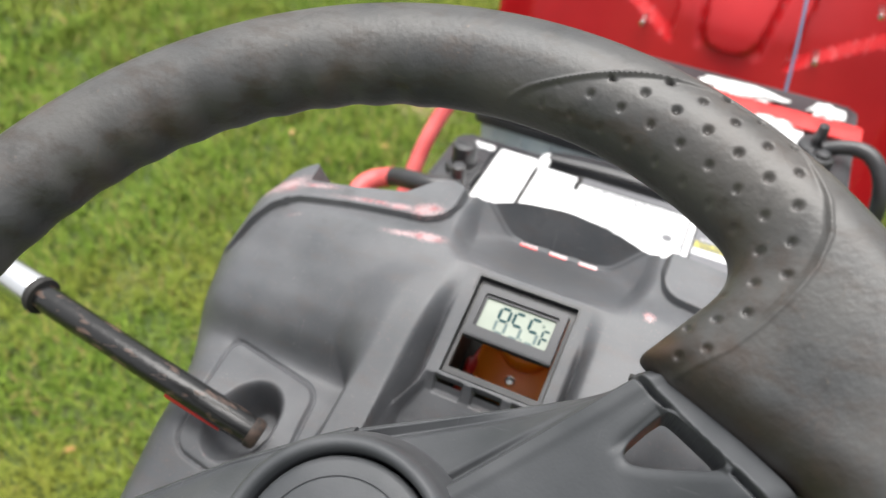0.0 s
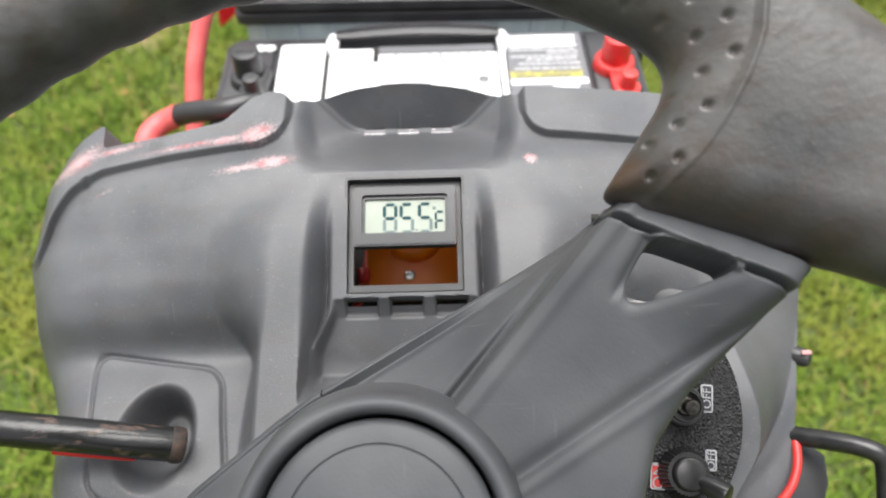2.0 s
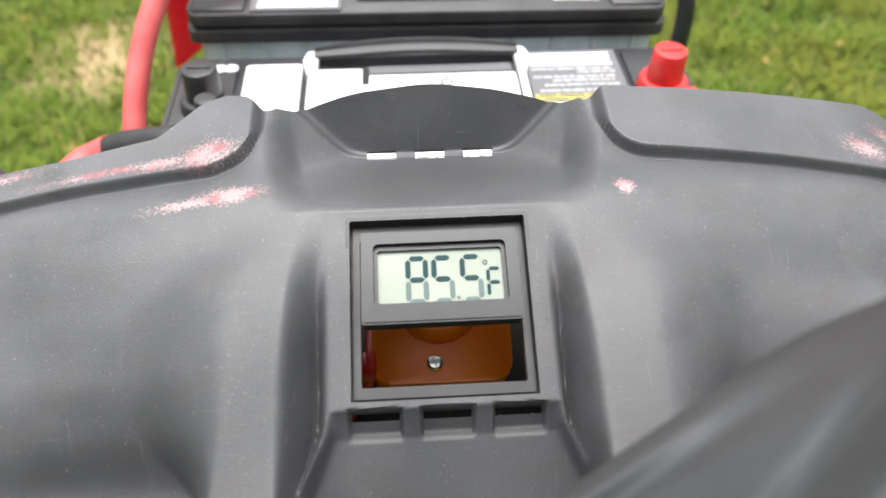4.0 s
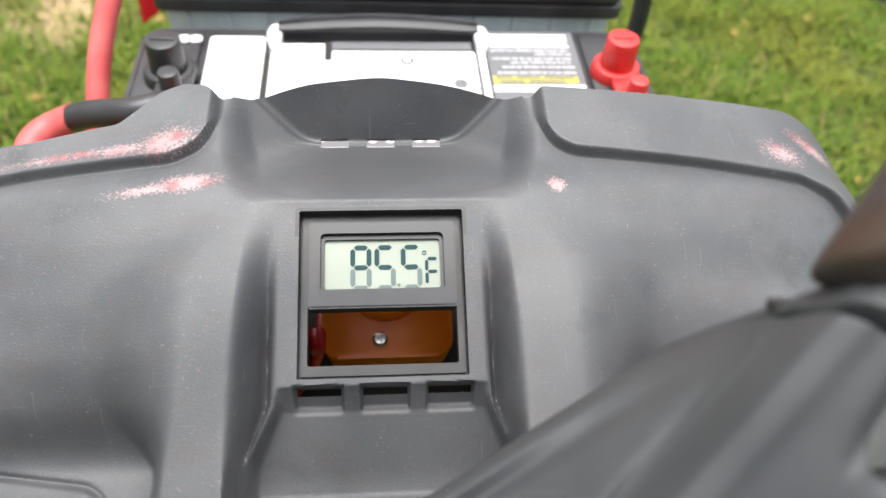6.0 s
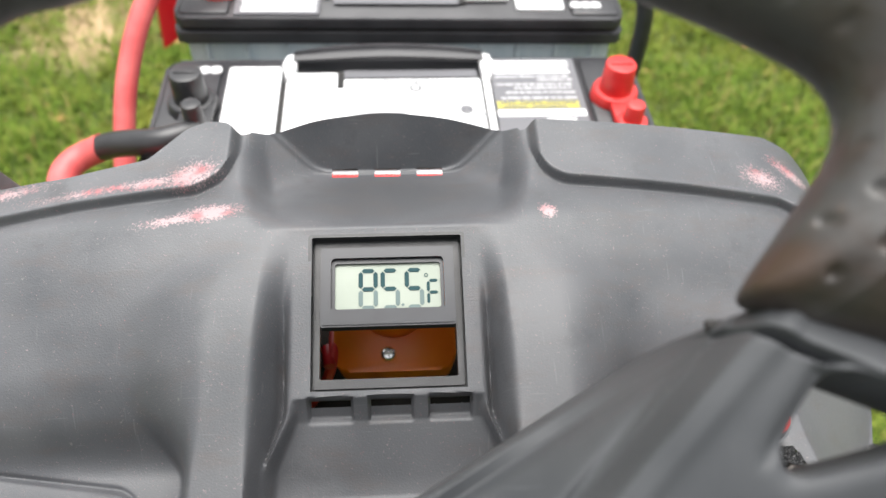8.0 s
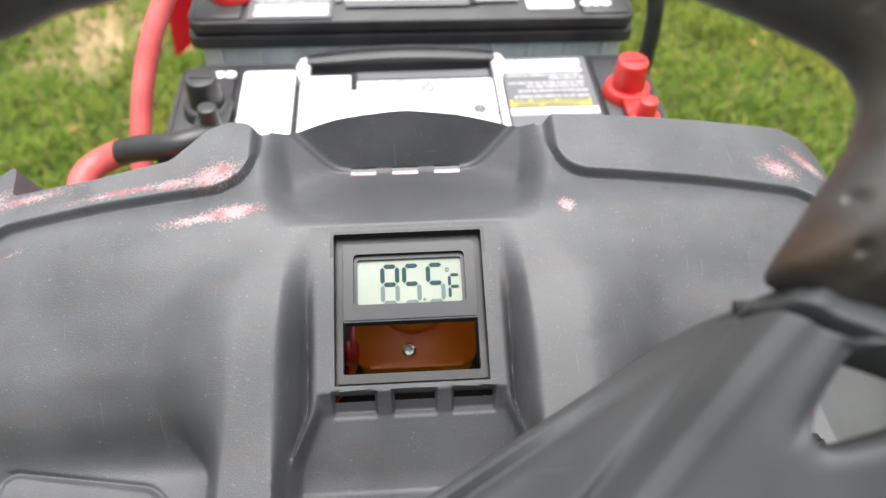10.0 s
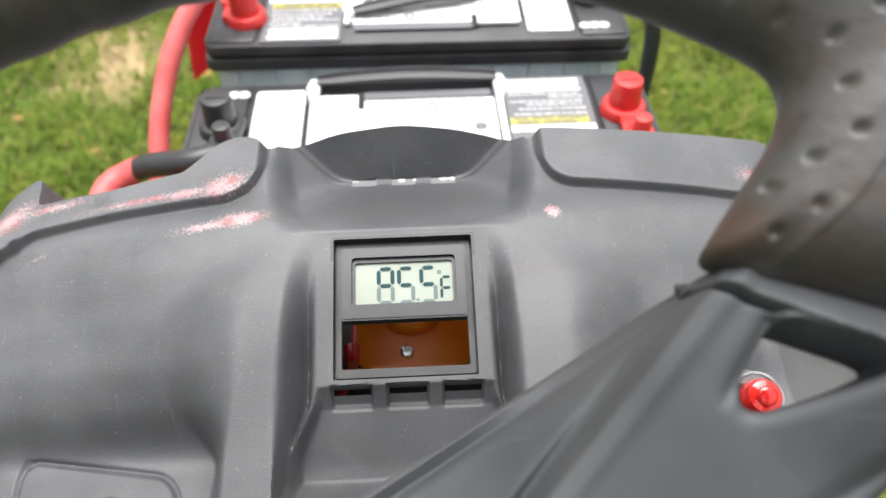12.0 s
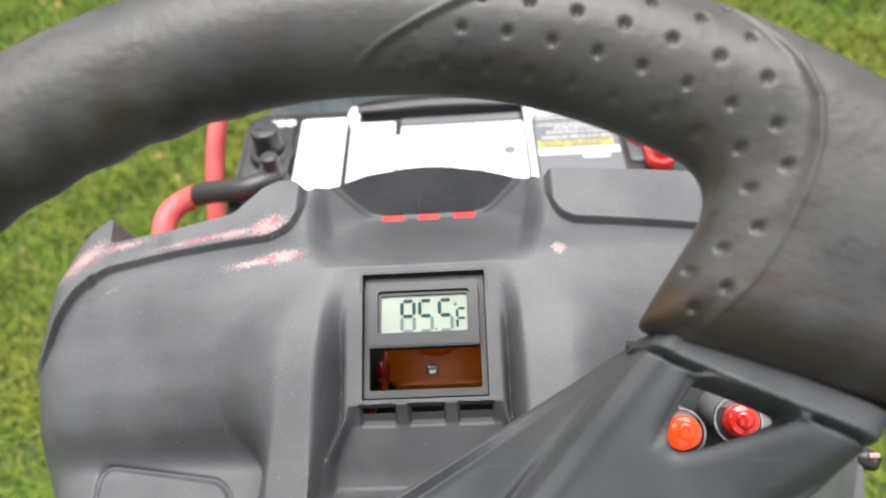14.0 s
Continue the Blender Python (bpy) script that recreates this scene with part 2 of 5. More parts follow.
wide.inputs["From Min"].default_value, wide.inputs["From Max"].default_value = 0.1, 0.5
sl.new(tc.outputs["Object"], mp.inputs["Vector"])
sl.new(mp.outputs["Vector"], gr.inputs["Vector"])
sl.new(gr.outputs["Fac"], wide.inputs["Value"])
sl.new(wide.outputs["Result"], mix.inputs["Fac"])
sl.new(under, mix.inputs["Color1"])
sl.new(mix.outputs["Color"], sn["Principled BSDF"].inputs["Base Color"])
grass_mat = material("grass_blades", (0.12, 0.2, 0.03), 0.75, 0.0, 0.15)
gn, gl = grass_mat.node_tree.nodes, grass_mat.node_tree.links
geo, ramp = gn.new("ShaderNodeNewGeometry"), gn.new("ShaderNodeValToRGB")
for k, (p, c) in enumerate([(0.0, (0.075, 0.135, 0.016)), (0.5, (0.135, 0.21, 0.025)), (0.86, (0.2, 0.275, 0.042)), (0.955, (0.27, 0.25, 0.075)), (1.0, (0.34, 0.21, 0.1))]):
    e = ramp.color_ramp.elements[k] if k < 2 else ramp.color_ramp.elements.new(p)
    e.position, e.color = p, (*c, 1)
gl.new(geo.outputs["Random Per Island"], ramp.inputs["Fac"])
tc, patch, prp, mix = gn.new("ShaderNodeTexCoord"), gn.new("ShaderNodeTexNoise"), gn.new("ShaderNodeValToRGB"), gn.new("ShaderNodeMixRGB")
patch.inputs["Scale"].default_value, patch.inputs["Detail"].default_value = 3.2, 5
prp.color_ramp.elements[0].position, prp.color_ramp.elements[1].position = 0.48, 0.68
prp.color_ramp.elements[0].color, prp.color_ramp.elements[1].color = (0, 0, 0, 1), (0.75, 0.75, 0.75, 1)
mix.inputs["Color2"].default_value = (0.235, 0.24, 0.04, 1)
gl.new(tc.outputs["Object"], patch.inputs["Vector"])
gl.new(patch.outputs["Fac"], prp.inputs["Fac"])
gl.new(prp.outputs["Color"], mix.inputs["Fac"])
gl.new(ramp.outputs["Color"], mix.inputs["Color1"])
gl.new(mix.outputs["Color"], gn["Principled BSDF"].inputs["Base Color"])


# ---- mesh helpers ----
def link(name, mesh, mat, parent=None, label=""):
    if mat:
        mesh.materials.append(mat)
    ob = new(name, mesh)
    if parent:
        ob.parent = parent
    if label:
        tagged(ob, label)
    return ob


def part(name, bm, mat, parent=None, label="", smooth=True):
    mesh = bpy.data.meshes.new(name)
    bmesh.ops.recalc_face_normals(bm, faces=bm.faces)
    bm.to_mesh(mesh)
    bm.free()
    for p in mesh.polygons:
        p.use_smooth = smooth
    if smooth:
        mesh.set_sharp_from_angle(angle=radians(40))
    return link(name, mesh, mat, parent, label)


def data_part(name, verts, faces, mat, parent=None, label="", sharp=40):
    mesh = bpy.data.meshes.new(name)
    mesh.from_pydata(verts, [], faces)
    mesh.update()
    mesh.shade_smooth()
    mesh.set_sharp_from_angle(angle=radians(sharp))
    return link(name, mesh, mat, parent, label)


def box(bm, lo, hi, bevel=0.0, seg=2):
    """A box between two corners, with rounded edges."""
    lo, hi = Vector(lo), Vector(hi)
    made = bmesh.ops.create_cube(bm, size=1.0, matrix=Matrix.Translation((lo + hi) / 2) @ Matrix.Diagonal((*(hi - lo), 1)))
    if bevel:
        edges = list({e for v in made["verts"] for e in v.link_edges})
        bmesh.ops.bevel(bm, geom=edges, offset=bevel, segments=seg, affect='EDGES', profile=0.5)


def cyl(bm, a, b, r1, r2=None, seg=28, bevel=0.0):
    """A cylinder or cone from a to b."""
    a, b = Vector(a), Vector(b)
    m = Matrix.Translation((a + b) / 2) @ (b - a).to_track_quat('Z', 'Y').to_matrix().to_4x4()
    made = bmesh.ops.create_cone(bm, cap_ends=True, segments=seg, radius1=r1, radius2=r1 if r2 is None else r2, depth=(b - a).length, matrix=m)
    if bevel:
        caps = {f for v in made["verts"] for f in v.link_faces if len(f.verts) > 4}
        edges = list({e for f in caps for e in f.edges})
        bmesh.ops.bevel(bm, geom=edges, offset=bevel, segments=2, affect='EDGES', profile=0.5)


def prism(bm, outline, z0, z1, bevel=0.0):
    """A flat outline (list of x, y) given thickness from z0 to z1."""
    low = [bm.verts.new((x, y, z0)) for x, y in outline]
    high = [bm.verts.new((x, y, z1)) for x, y in outline]
    n = len(outline)
    top = bm.faces.new(high)
    bm.faces.new(low[::-1])
    for i in range(n):
        bm.faces.new((low[i], low[(i + 1) % n], high[(i + 1) % n], high[i]))
    if bevel:
        bmesh.ops.bevel(bm, geom=list(top.edges), offset=bevel, segments=2, affect='EDGES', profile=0.5)


def rounded(cx, cy, hx, hy, r, k=5):
    """Outline of a rounded rectangle."""
    pts = []
    for sx, sy, a0 in ((1, 1, 0), (-1, 1, 90), (-1, -1, 180), (1, -1, 270)):
        for i in range(k + 1):
            a = radians(a0 + 90 * i / k)
            pts.append((cx + sx * (hx - r) + r * math.cos(a), cy + sy * (hy - r) + r * math.sin(a)))
    return pts


def ring_prism(bm, outer, inner, z0, z1):
    """A frame between two outlines with as many points."""
    n = len(outer)
    vs = [[bm.verts.new((x, y, z)) for x, y in o] for o, z in ((outer, z0), (outer, z1), (inner, z1), (inner, z0))]
    for a, b in ((0, 1), (1, 2), (2, 3), (3, 0)):
        for i in range(n):
            j = (i + 1) % n
            bm.faces.new((vs[a][i], vs[a][j], vs[b][j], vs[b][i]))


def tube(name, pts, radius, mat, parent=None, label="", resolution=8):
    """A cable or rod along a smooth line, as a mesh."""
    cu = bpy.data.curves.new(name, 'CURVE')
    cu.dimensions, cu.bevel_depth, cu.bevel_resolution, cu.resolution_u, cu.use_fill_caps = '3D', radius, 5, resolution, True
    sp = cu.splines.new('NURBS')
    sp.points.add(len(pts) - 1)
    for q, p in zip(sp.points, pts):
        q.co = (*p, 1)
    sp.order_u, sp.use_endpoint_u = min(4, len(pts)), True
    tmp = bpy.data.objects.new(name, cu)
    scene.collection.objects.link(tmp)
    mesh = bpy.data.meshes.new_from_object(tmp.evaluated_get(bpy.context.evaluated_depsgraph_get()))
    bpy.data.objects.remove(tmp)
    for p in mesh.polygons:
        p.use_smooth = True
    mesh.materials.clear()
    return link(name, mesh, mat, parent, label)


def step(x, a, b):
    t = np.clip((x - a) / (b - a), 0, 1)
    return t * t * (3 - 2 * t)


def curve(x, table, sigma):
    """A smoothed line through (x, y) pairs."""
    xs = np.arange(table[0][0] - 40, table[-1][0] + 40, 0.5)
    ys = np.interp(xs, [p[0] for p in table], [p[1] for p in table])
    k = np.exp(-0.5 * (np.arange(-3 * sigma, 3 * sigma + 0.25, 0.5) / sigma) ** 2)
    pad = len(k) // 2
    ys = np.convolve(np.pad(ys, pad, 'edge'), k / k.sum(), 'same')[pad:-pad]
    return np.interp(x, xs, ys)


def field(name, u, v, n, keep, skirt, mat, parent, label="", sharp=50, under=None):
    """A moulded sheet: grids of u, v, n in mm, the kept quads, and walls of the given depth along its edges."""
    r, c = u.shape
    verts = np.stack([u, v, n], -1).reshape(-1, 3) / 1000
    idx = np.arange(r * c).reshape(r, c)
    quads = np.stack([idx[:-1, :-1], idx[:-1, 1:], idx[1:, 1:], idx[1:, :-1]], -1)[keep]
    e = np.concatenate([quads[:, [0, 1]], quads[:, [1, 2]], quads[:, [2, 3]], quads[:, [3, 0]]])
    key = np.sort(e, 1)
    _, first, count = np.unique(key[:, 0] * (r * c) + key[:, 1], return_index=True, return_counts=True)
    rim = e[first[count == 1]]
    ids = np.unique(rim)
    low = verts[ids] - np.array([[0, 0, 0.001]]) * np.broadcast_to(skirt, u.shape).reshape(-1)[ids][:, None]
    to = np.zeros(r * c, int)
    to[ids] = r * c + np.arange(len(ids))
    walls = np.stack([rim[:, 1], rim[:, 0], to[rim[:, 0]], to[rim[:, 1]]], -1)
    if under is not None:
        base = np.stack([u, v, under], -1).reshape(-1, 3) / 1000
        low = base
        walls = np.stack([rim[:, 1], rim[:, 0], r * c + rim[:, 0], r * c + rim[:, 1]], -1)
        walls = np.concatenate([walls, r * c + quads[:, ::-1]])
    allv = np.concatenate([verts, low])
    used = np.unique(np.concatenate([quads.ravel(), walls.ravel()]))
    remap = np.zeros(len(allv), int)
    remap[used] = np.arange(len(used))
    faces = np.concatenate([remap[quads], remap[walls]])
    return data_part(name, allv[used].tolist(), faces.tolist(), mat, parent, label, sharp)


# ---- frame of the console: u across, v up along its face, n out of it ----
UU = Vector((0.99990, 0.00387, 0.01377)).normalized()
VV = Vector((-0.00928, 0.90812, 0.41860))
VV = (VV - UU * UU.dot(VV)).normalized()
NN = UU.cross(VV)
FACE = Matrix(((UU.x, VV.x, NN.x, 0.0), (UU.y, VV.y, NN.y, 0.0), (UU.z, VV.z, NN.z, 0.86), (0, 0, 0, 1)))


def on_face(u, v, n):
    """World place of a point of the console, from mm."""
    return FACE @ Vector((u / 1000, v / 1000, n / 1000))


def thing(name, label, category, m=None, group="", kind=""):
    ob = new(name)
    ob.empty_display_size = 0.02
    ob.matrix_world = m if m else Matrix.Identity(4)
    return tagged(ob, label, category, group, kind)


# ---- ground ----
bm = bmesh.new()
bmesh.ops.create_grid(bm, x_segments=8, y_segments=8, size=400)
ground = part("ground", bm, soil)
tagged(ground, "green lawn soil reaching to the horizon", "ground", kind="structure")


def lawn(count, x0, x1, y0, y1, size, seed):
    """Blades as bent narrow strips."""
    g = np.random.default_rng(seed)
    x, y = g.uniform(x0, x1, count), g.uniform(y0, y1, count)
    clump = np.array([noise.noise((a * 9, b * 9, 1.0)) for a, b in zip(x, y)])
    thin = np.exp(-(((x + 0.75) / 0.125) ** 2 + ((y - 1.52) / 0.14) ** 2))
    ok = g.uniform(0, 1, count) > 0.86 * thin
    x, y, clump = x[ok], y[ok], clump[ok]
    count = len(x)
    h = size * (0.7 + 0.8 * g.uniform(0, 1, count)) * (1 + 0.7 * clump)
    w = size * 0.07 * g.uniform(0.6, 1.4, count)
    a = g.uniform(0, 2 * np.pi, count)
    lean = g.uniform(0.25, 1.3, count)
    dx, dy = np.cos(a), np.sin(a)
    px, py = -dy, dx
    v = np.zeros((count, 5, 3))
    for k, (s, wide) in enumerate(((0, 1), (0, -1), (0.55, 0.8), (0.55, -0.8), (1.0, 0))):
        out = lean * h * s * s * 0.9
        v[:, k, 0] = x + dx * out + px * w * wide
        v[:, k, 1] = y + dy * out + py * w * wide
        v[:, k, 2] = h * (s - 0.28 * lean * s * s)
    base = np.arange(count)[:, None] * 5
    mesh = bpy.data.meshes.new("grass")
    faces = np.concatenate([(base + [0, 1, 3]), (base + [0, 3, 2]), (base + [2, 3, 4])])
    mesh.vertices.add(count * 5)
    mesh.vertices.foreach_set("co", v.ravel())
    mesh.loops.add(faces.size)
    mesh.polygons.add(len(faces))
    mesh.loops.foreach_set("vertex_index", faces.ravel().astype(np.int32))
    mesh.polygons.foreach_set("loop_start", (np.arange(len(faces)) * 3).astype(np.int32))
    mesh.polygons.foreach_set("loop_total", np.full(len(faces), 3, np.int32))
    mesh.update(calc_edges=True)
    mesh.validate()
    mesh.materials.append(grass_mat)
    return new("grass", mesh)


tagged(lawn(230000, -1.9, 1.9, -0.35, 2.6, 0.027, 11), "short green lawn grass with yellowish patches", "grass", kind="stuff")
tagged(lawn(95000, -5.0, 5.0, 2.5, 7.0, 0.055, 12), "short green lawn grass farther off", "grass", kind="stuff")
tagged(lawn(75000, -5.0, -1.8, -3.0, 2.6, 0.05, 13), "short green lawn grass beside the mower", "grass", kind="stuff")
tagged(lawn(75000, 1.8, 5.0, -3.0, 2.6, 0.05, 14), "short green lawn grass beside the mower", "grass", kind="stuff")
tagged(lawn(70000, -1.9, 1.9, -3.0, -0.25, 0.042, 15), "short green lawn grass behind the mower", "grass", kind="stuff")


def leaves(count, seed):
    """Small dry leaves lying curled on the lawn."""
    g = np.random.default_rng(seed)
    verts, faces = [], []
    for _ in range(count):
        x, y, a, size = g.uniform(-1.3, 1.3), g.uniform(-0.3, 2.2), g.uniform(0, 6.28), g.uniform(0.007, 0.016)
        z, tilt, curl = g.uniform(0.016, 0.026), g.uniform(-0.5, 0.5), g.uniform(0.15, 0.5)
        o = len(verts)
        for s, w in ((-1, 0), (-0.45, 0.42), (0.2, 0.5), (0.7, 0.28), (1, 0)):
            for side in (-1, 0, 1):
                px, py = s * size, side * w * size
                verts.append((x + px * math.cos(a) - py * math.sin(a), y + px * math.sin(a) + py * math.cos(a), z + tilt * px + curl * abs(py)))
        for r in range(4):
            for c in range(2):
                faces.append((o + r * 3 + c, o + r * 3 + c + 1, o + r * 3 + c + 4, o + r * 3 + c + 3))
    return data_part("fallen_leaves", verts, faces, dry_leaf)


dry_leaf = material("dry_leaf", (0.35, 0.18, 0.06), 0.7)
vary(dry_leaf, (0.34, 0.13, 0.035), (0.42, 0.27, 0.1), 6, 3)
tagged(leaves(90, 21), "small dry orange-brown leaves scattered on the lawn", "leaves", kind="stuff")

# ---- console ----
console = thing("dashboard_console", "weathered black plastic mower dashboard with scraped red paint marks", "dashboard", FACE)

SIDE = [(-190, 6), (-120, 2), (-95, -7), (-75, -17), (-66, -22.5), (-62, -24), (-57, -22), (-45, -11), (-30, -3), (-12, 1), (10, 2), (28, 0), (42, -9), (58, -15), (75, -20), (90, -26)]
TOP = [(-206, 10), (-199, 25), (-189, 42), (-179, 53.5), (-166.5, 62), (-163.8, 62.5), (-160, 47), (-125, 50.5), (-95, 56.5), (-82, 71), (-74, 74.5), (-66, 73.5), (-61, 69.5), (-50, 74), (-30, 78.5), (0, 80.7),
       (26, 78.5), (47, 74.8), (59, 70), (63, 73), (168, 69), (182, 63.5), (191, 54.5), (199, 42), (206, 25)]
SIDE_R = [(-190, 4), (-120, 8), (-85, 5), (-68, -2), (-57, -6), (-45, -5.5), (-30, -2), (-12, 1), (10, 2), (28, 0), (42, -9), (58, -15), (75, -20), (90, -26)]
HALF = [(-170, 172), (-120, 177.5), (-103, 179.2), (-85, 182), (-66, 189.7), (-48, 197), (-20, 202.5), (0, 207), (24, 207), (60, 203), (90, 198)]
HALF_R = [(-170, 172), (-117, 190), (-93, 195), (-70, 197.6), (-46, 201.5), (-25, 204), (0, 208), (24, 207), (60, 203), (90, 198)]
PAD_R = [(59, 64), (61.5, 52), (65, 46), (71, 42.5), (120, 38.5), (160, 34), (172, 26), (181, 12), (190, -10)]
PAD_L = [(59, 64), (61.5, 52), (65, 46), (73, 40.5), (119, 35.5), (155, 30), (170, 20), (181, 6), (190, -12)]


def shell_height(u, v):
    """The moulded face of the console."""
    a = np.abs(u)
    side = curve(v, SIDE, 3.5)
    side = side + (curve(v, SIDE_R, 3.5) - side) * step(u, 118, 145)
    # pads on both shoulders
    vr = np.where(u > 0, curve(a, PAD_R, 1.5), curve(a, PAD_L, 1.5))
    pad = step(v, vr - 1.2, vr + 2.8) * step(a, 58.5, 62.5)
    side = side + 6.0 * pad
    side = side - 15 * (np.clip(a - 40, 0, 200) / 120) ** 2 * step(v, -60, 0)
    # steering column cowl: shoulders beside the display
    crest = curve(v, [(-170, 30), (-120, 23), (-75, 17), (-45, 14), (-20, 11), (-2, 7), (12, 2.5), (24, 0.8), (40, -6)], 5)
    floor_half = curve(v, [(-80, 43), (-64, 41.6), (-46, 33), (20, 32)], 2)
    foot = np.where(u < 0, curve(v, [(-80, 45), (-64, 43.4), (-55, 40), (-46, 36.4), (20, 35.6)], 2), curve(v, [(-80, 43), (-64, 41.6), (-55, 38.4), (-46, 35), (20, 34.2)], 2))
    brow = np.where(u < 0, 46.5, 43.5)
    rise = np.clip((a - foot) / (brow - foot), 0, 1)
    sunk = 11 * np.clip((-40 - v) / 35, 0, 1) * (1 - step(a, floor_half - 2.2, floor_half + 2.2))
    # narrow grooves on both sides of the display, steep on the inner side
    dip = foot + 2.6 * np.clip((brow - foot) / 12.0, 0.25, 1)
    slim = np.clip((brow - foot) / 12.0, 0.25, 1)
    groove = slim * np.exp(-(np.where(a < dip, (a - dip) / 2.2, (a - dip) / 5.4) / slim) ** 2)
    mid = crest * step(rise, -0.25, 1.0) - 15.0 * groove * step(v, -70, -56) * (1 - step(v, -38, 13)) - sunk
    mid = mid + (crest - mid) * (1 - step(v, -90, -73))
    # instrument pocket above the display
    slope = 1 - np.maximum(v - 22.5, 0) * 1.09
    face = -41 + (v - 61.5) * 1.03
    flank = -41 + (a - 30.5) * 0.8
    soft = 3 * np.logaddexp(slope / 3, flank / 3) - 0.6
    hollow = 1.1 * np.logaddexp(soft / 1.1, face / 1.1) + 0.9 * np.exp(-((soft - face) / 1.6) ** 2)
    blur = 6 * np.clip(a / 44, 0, 1) ** 3
    upper = step(v - 7 * np.clip(a / 50, 0, 1.3) ** 6, 20.5 - blur, 25.5 + blur)
    mid = mid * (1 - upper) + hollow * upper
    w = step(a, curve(v, [(-170, 63), (-64, 63), (-45, 61), (0, 61), (22, 42), (34, 42), (60, 49)], 3), curve(v, [(-170, 77), (-64, 77), (-45, 92), (-25, 97), (0, 95), (20, 64), (28, 57), (34, 56), (60, 62)], 3))
    n = mid * (1 - w) + side * w
    # vents below the display
    slots = sum(step(u, x0 - 0.6, x0 + 0.6) * (1 - step(u, x1 - 0.6, x1 + 0.6)) for x0, x1 in ((-28.6, -13.2), (-7.4, 8.2), (13.8, 29.3)))
    inside = 1 - step(a, floor_half - 1.0, floor_half + 2.0)
    drop = slots + (1 - slots) * inside * np.clip((-40 - v) / 7.5, 0, 1) ** 0.8
    n = n - 5.0 * (1 - step(v, -40.2, -39.4)) * drop * step(v, -92, -66)
    n = n - 2.5 * slots * np.clip((-42 - v) / 4, 0, 1) * step(v, -49, -45)
    # inset panel on the left with its round pocket
    pu, pv = u + 115.5 + (v + 98) * 0.2, v + 98 + (u + 115) * 0.15
    du, dv = np.abs(pu) - 22, np.abs(pv) - 23.5
    box_d = np.hypot(np.maximum(du, 0), np.maximum(dv, 0)) + np.minimum(np.maximum(du, dv), 0) - 9
    n = n - 1.3 * np.exp(-(box_d / 1.0) ** 2) + 1.0 * (1 - step(box_d, -2, -0.5))
    d = np.hypot((u + 115.5) / 17.5, (v + 100) / 23)
    n = n - 30 * (1 - step(d, 0.35, 1.12))
    # rounding off at both flanks
    right = (u > 0) * (1 - step(v, -12, 14))
    below = 1 - step(v, -12, 14)
    start = 0.80 - 0.09 * right
    t = np.clip((a / np.where(u > 0, curve(v, HALF_R, 6), curve(v, HALF, 6)) - start) / (1 - start), 0, 1)
    # recess round the indicator lamps
    n = n - 4 * step(u, 78, 94) * (1 - step(u, 136, 150)) * (1 - step(v, -42, -14)) * step(v, -78, -62)
    drop = np.where(u > 0, 46 - 12 * step(v, 0, 60), 46)
    n_round = n - (drop + (n + 47 - drop) * below) * t ** (2.6 - 0.3 * right)
    # beside the switch plate: a steep crescent down to the flat outer flank
    crease = curve(v, [(-150, 128), (-122, 149), (-112, 155), (-96, 156.5), (-75, 153), (-60, 149.5), (-30, 146)], 3)
    toe = curve(v, [(-150, 136), (-117, 172), (-105, 180), (-93, 187), (-77, 193), (-60, 198), (-30, 206)], 3)
    k = np.clip((u - crease) / (toe - crease), 0, 1)
    shelf = curve(v, [(-150, 3), (-88, 3), (-66, -3), (-45, -8), (-20, -4)], 6)
    n_flat = shelf + (-46 - shelf) * (0.8 * k + 0.2 * step(k, 0, 1)) - 2 * step(u, toe, toe + 12)
    return n_round + (n_flat - n_round) * step(u, 130, 144) * (1 - step(v, -38, -4))


cols = np.concatenate([np.linspace(-1, -0.72, 90, endpoint=False), np.linspace(-0.72, 0.72, 500, endpoint=False), np.linspace(0.72, 1, 81)])
rows = np.concatenate([np.linspace(0, 0.35, 100, endpoint=False), np.linspace(0.35, 1, 300)])
aa, ss = np.meshgrid(cols, rows)
top_v = np.where(np.abs(aa * 206) < 57, curve(aa * 206, TOP, 5), curve(aa * 206, TOP, 1.0))
vv = -165 + ss * (top_v + 165)
uu = aa * np.where(aa > 0, curve(vv, HALF_R, 6), curve(vv, HALF, 6))
# clean edges at the slots of the pocket
near_slots = (np.abs(uu) < 26) & (vv > 56) & (vv < 65)
for edge in (58.4, 62.4):
    vv = np.where(near_slots & (np.abs(vv - edge) < 0.28), edge, vv)
for edge in (-24.1, -12.9, -5.6, 5.6, 12.9, 24.1):
    uu = np.where(near_slots & (np.abs(uu - edge) < 0.31), edge, uu)
# and at the opening of the display and the vents below it
near_opening = (np.abs(uu) < 32) & (vv > -46) & (vv < 22)
for edge in (19.0, -37.6, -40.2, -42.6):
    vv = np.where(near_opening & (np.abs(vv - edge) < 0.28), edge, vv)
for edges, rows_ok in (((-27.6, 27.6), vv > -38.5), ((-28.0, -13.8, -6.8, 7.6, 14.4, 28.7), vv < -39)):
    for edge in edges:
        uu = np.where(near_opening & rows_ok & (np.abs(uu - edge) < 0.3), edge, uu)
nn = shell_height(uu, vv)
uc, vc = (uu[:-1, :-1] + uu[1:, 1:]) / 2, (vv[:-1, :-1] + vv[1:, 1:]) / 2
keep = ~((np.abs(uc) < 27.6) & (vc > -37.6) & (vc < 19.0))
for x0, x1 in ((-28.6, -13.2), (-7.4, 8.2), (13.8, 29.3)):
    keep &= ~((vc > -42.6) & (vc < -40.2) & (uc > x0 + 0.6) & (uc < x1 - 0.6))
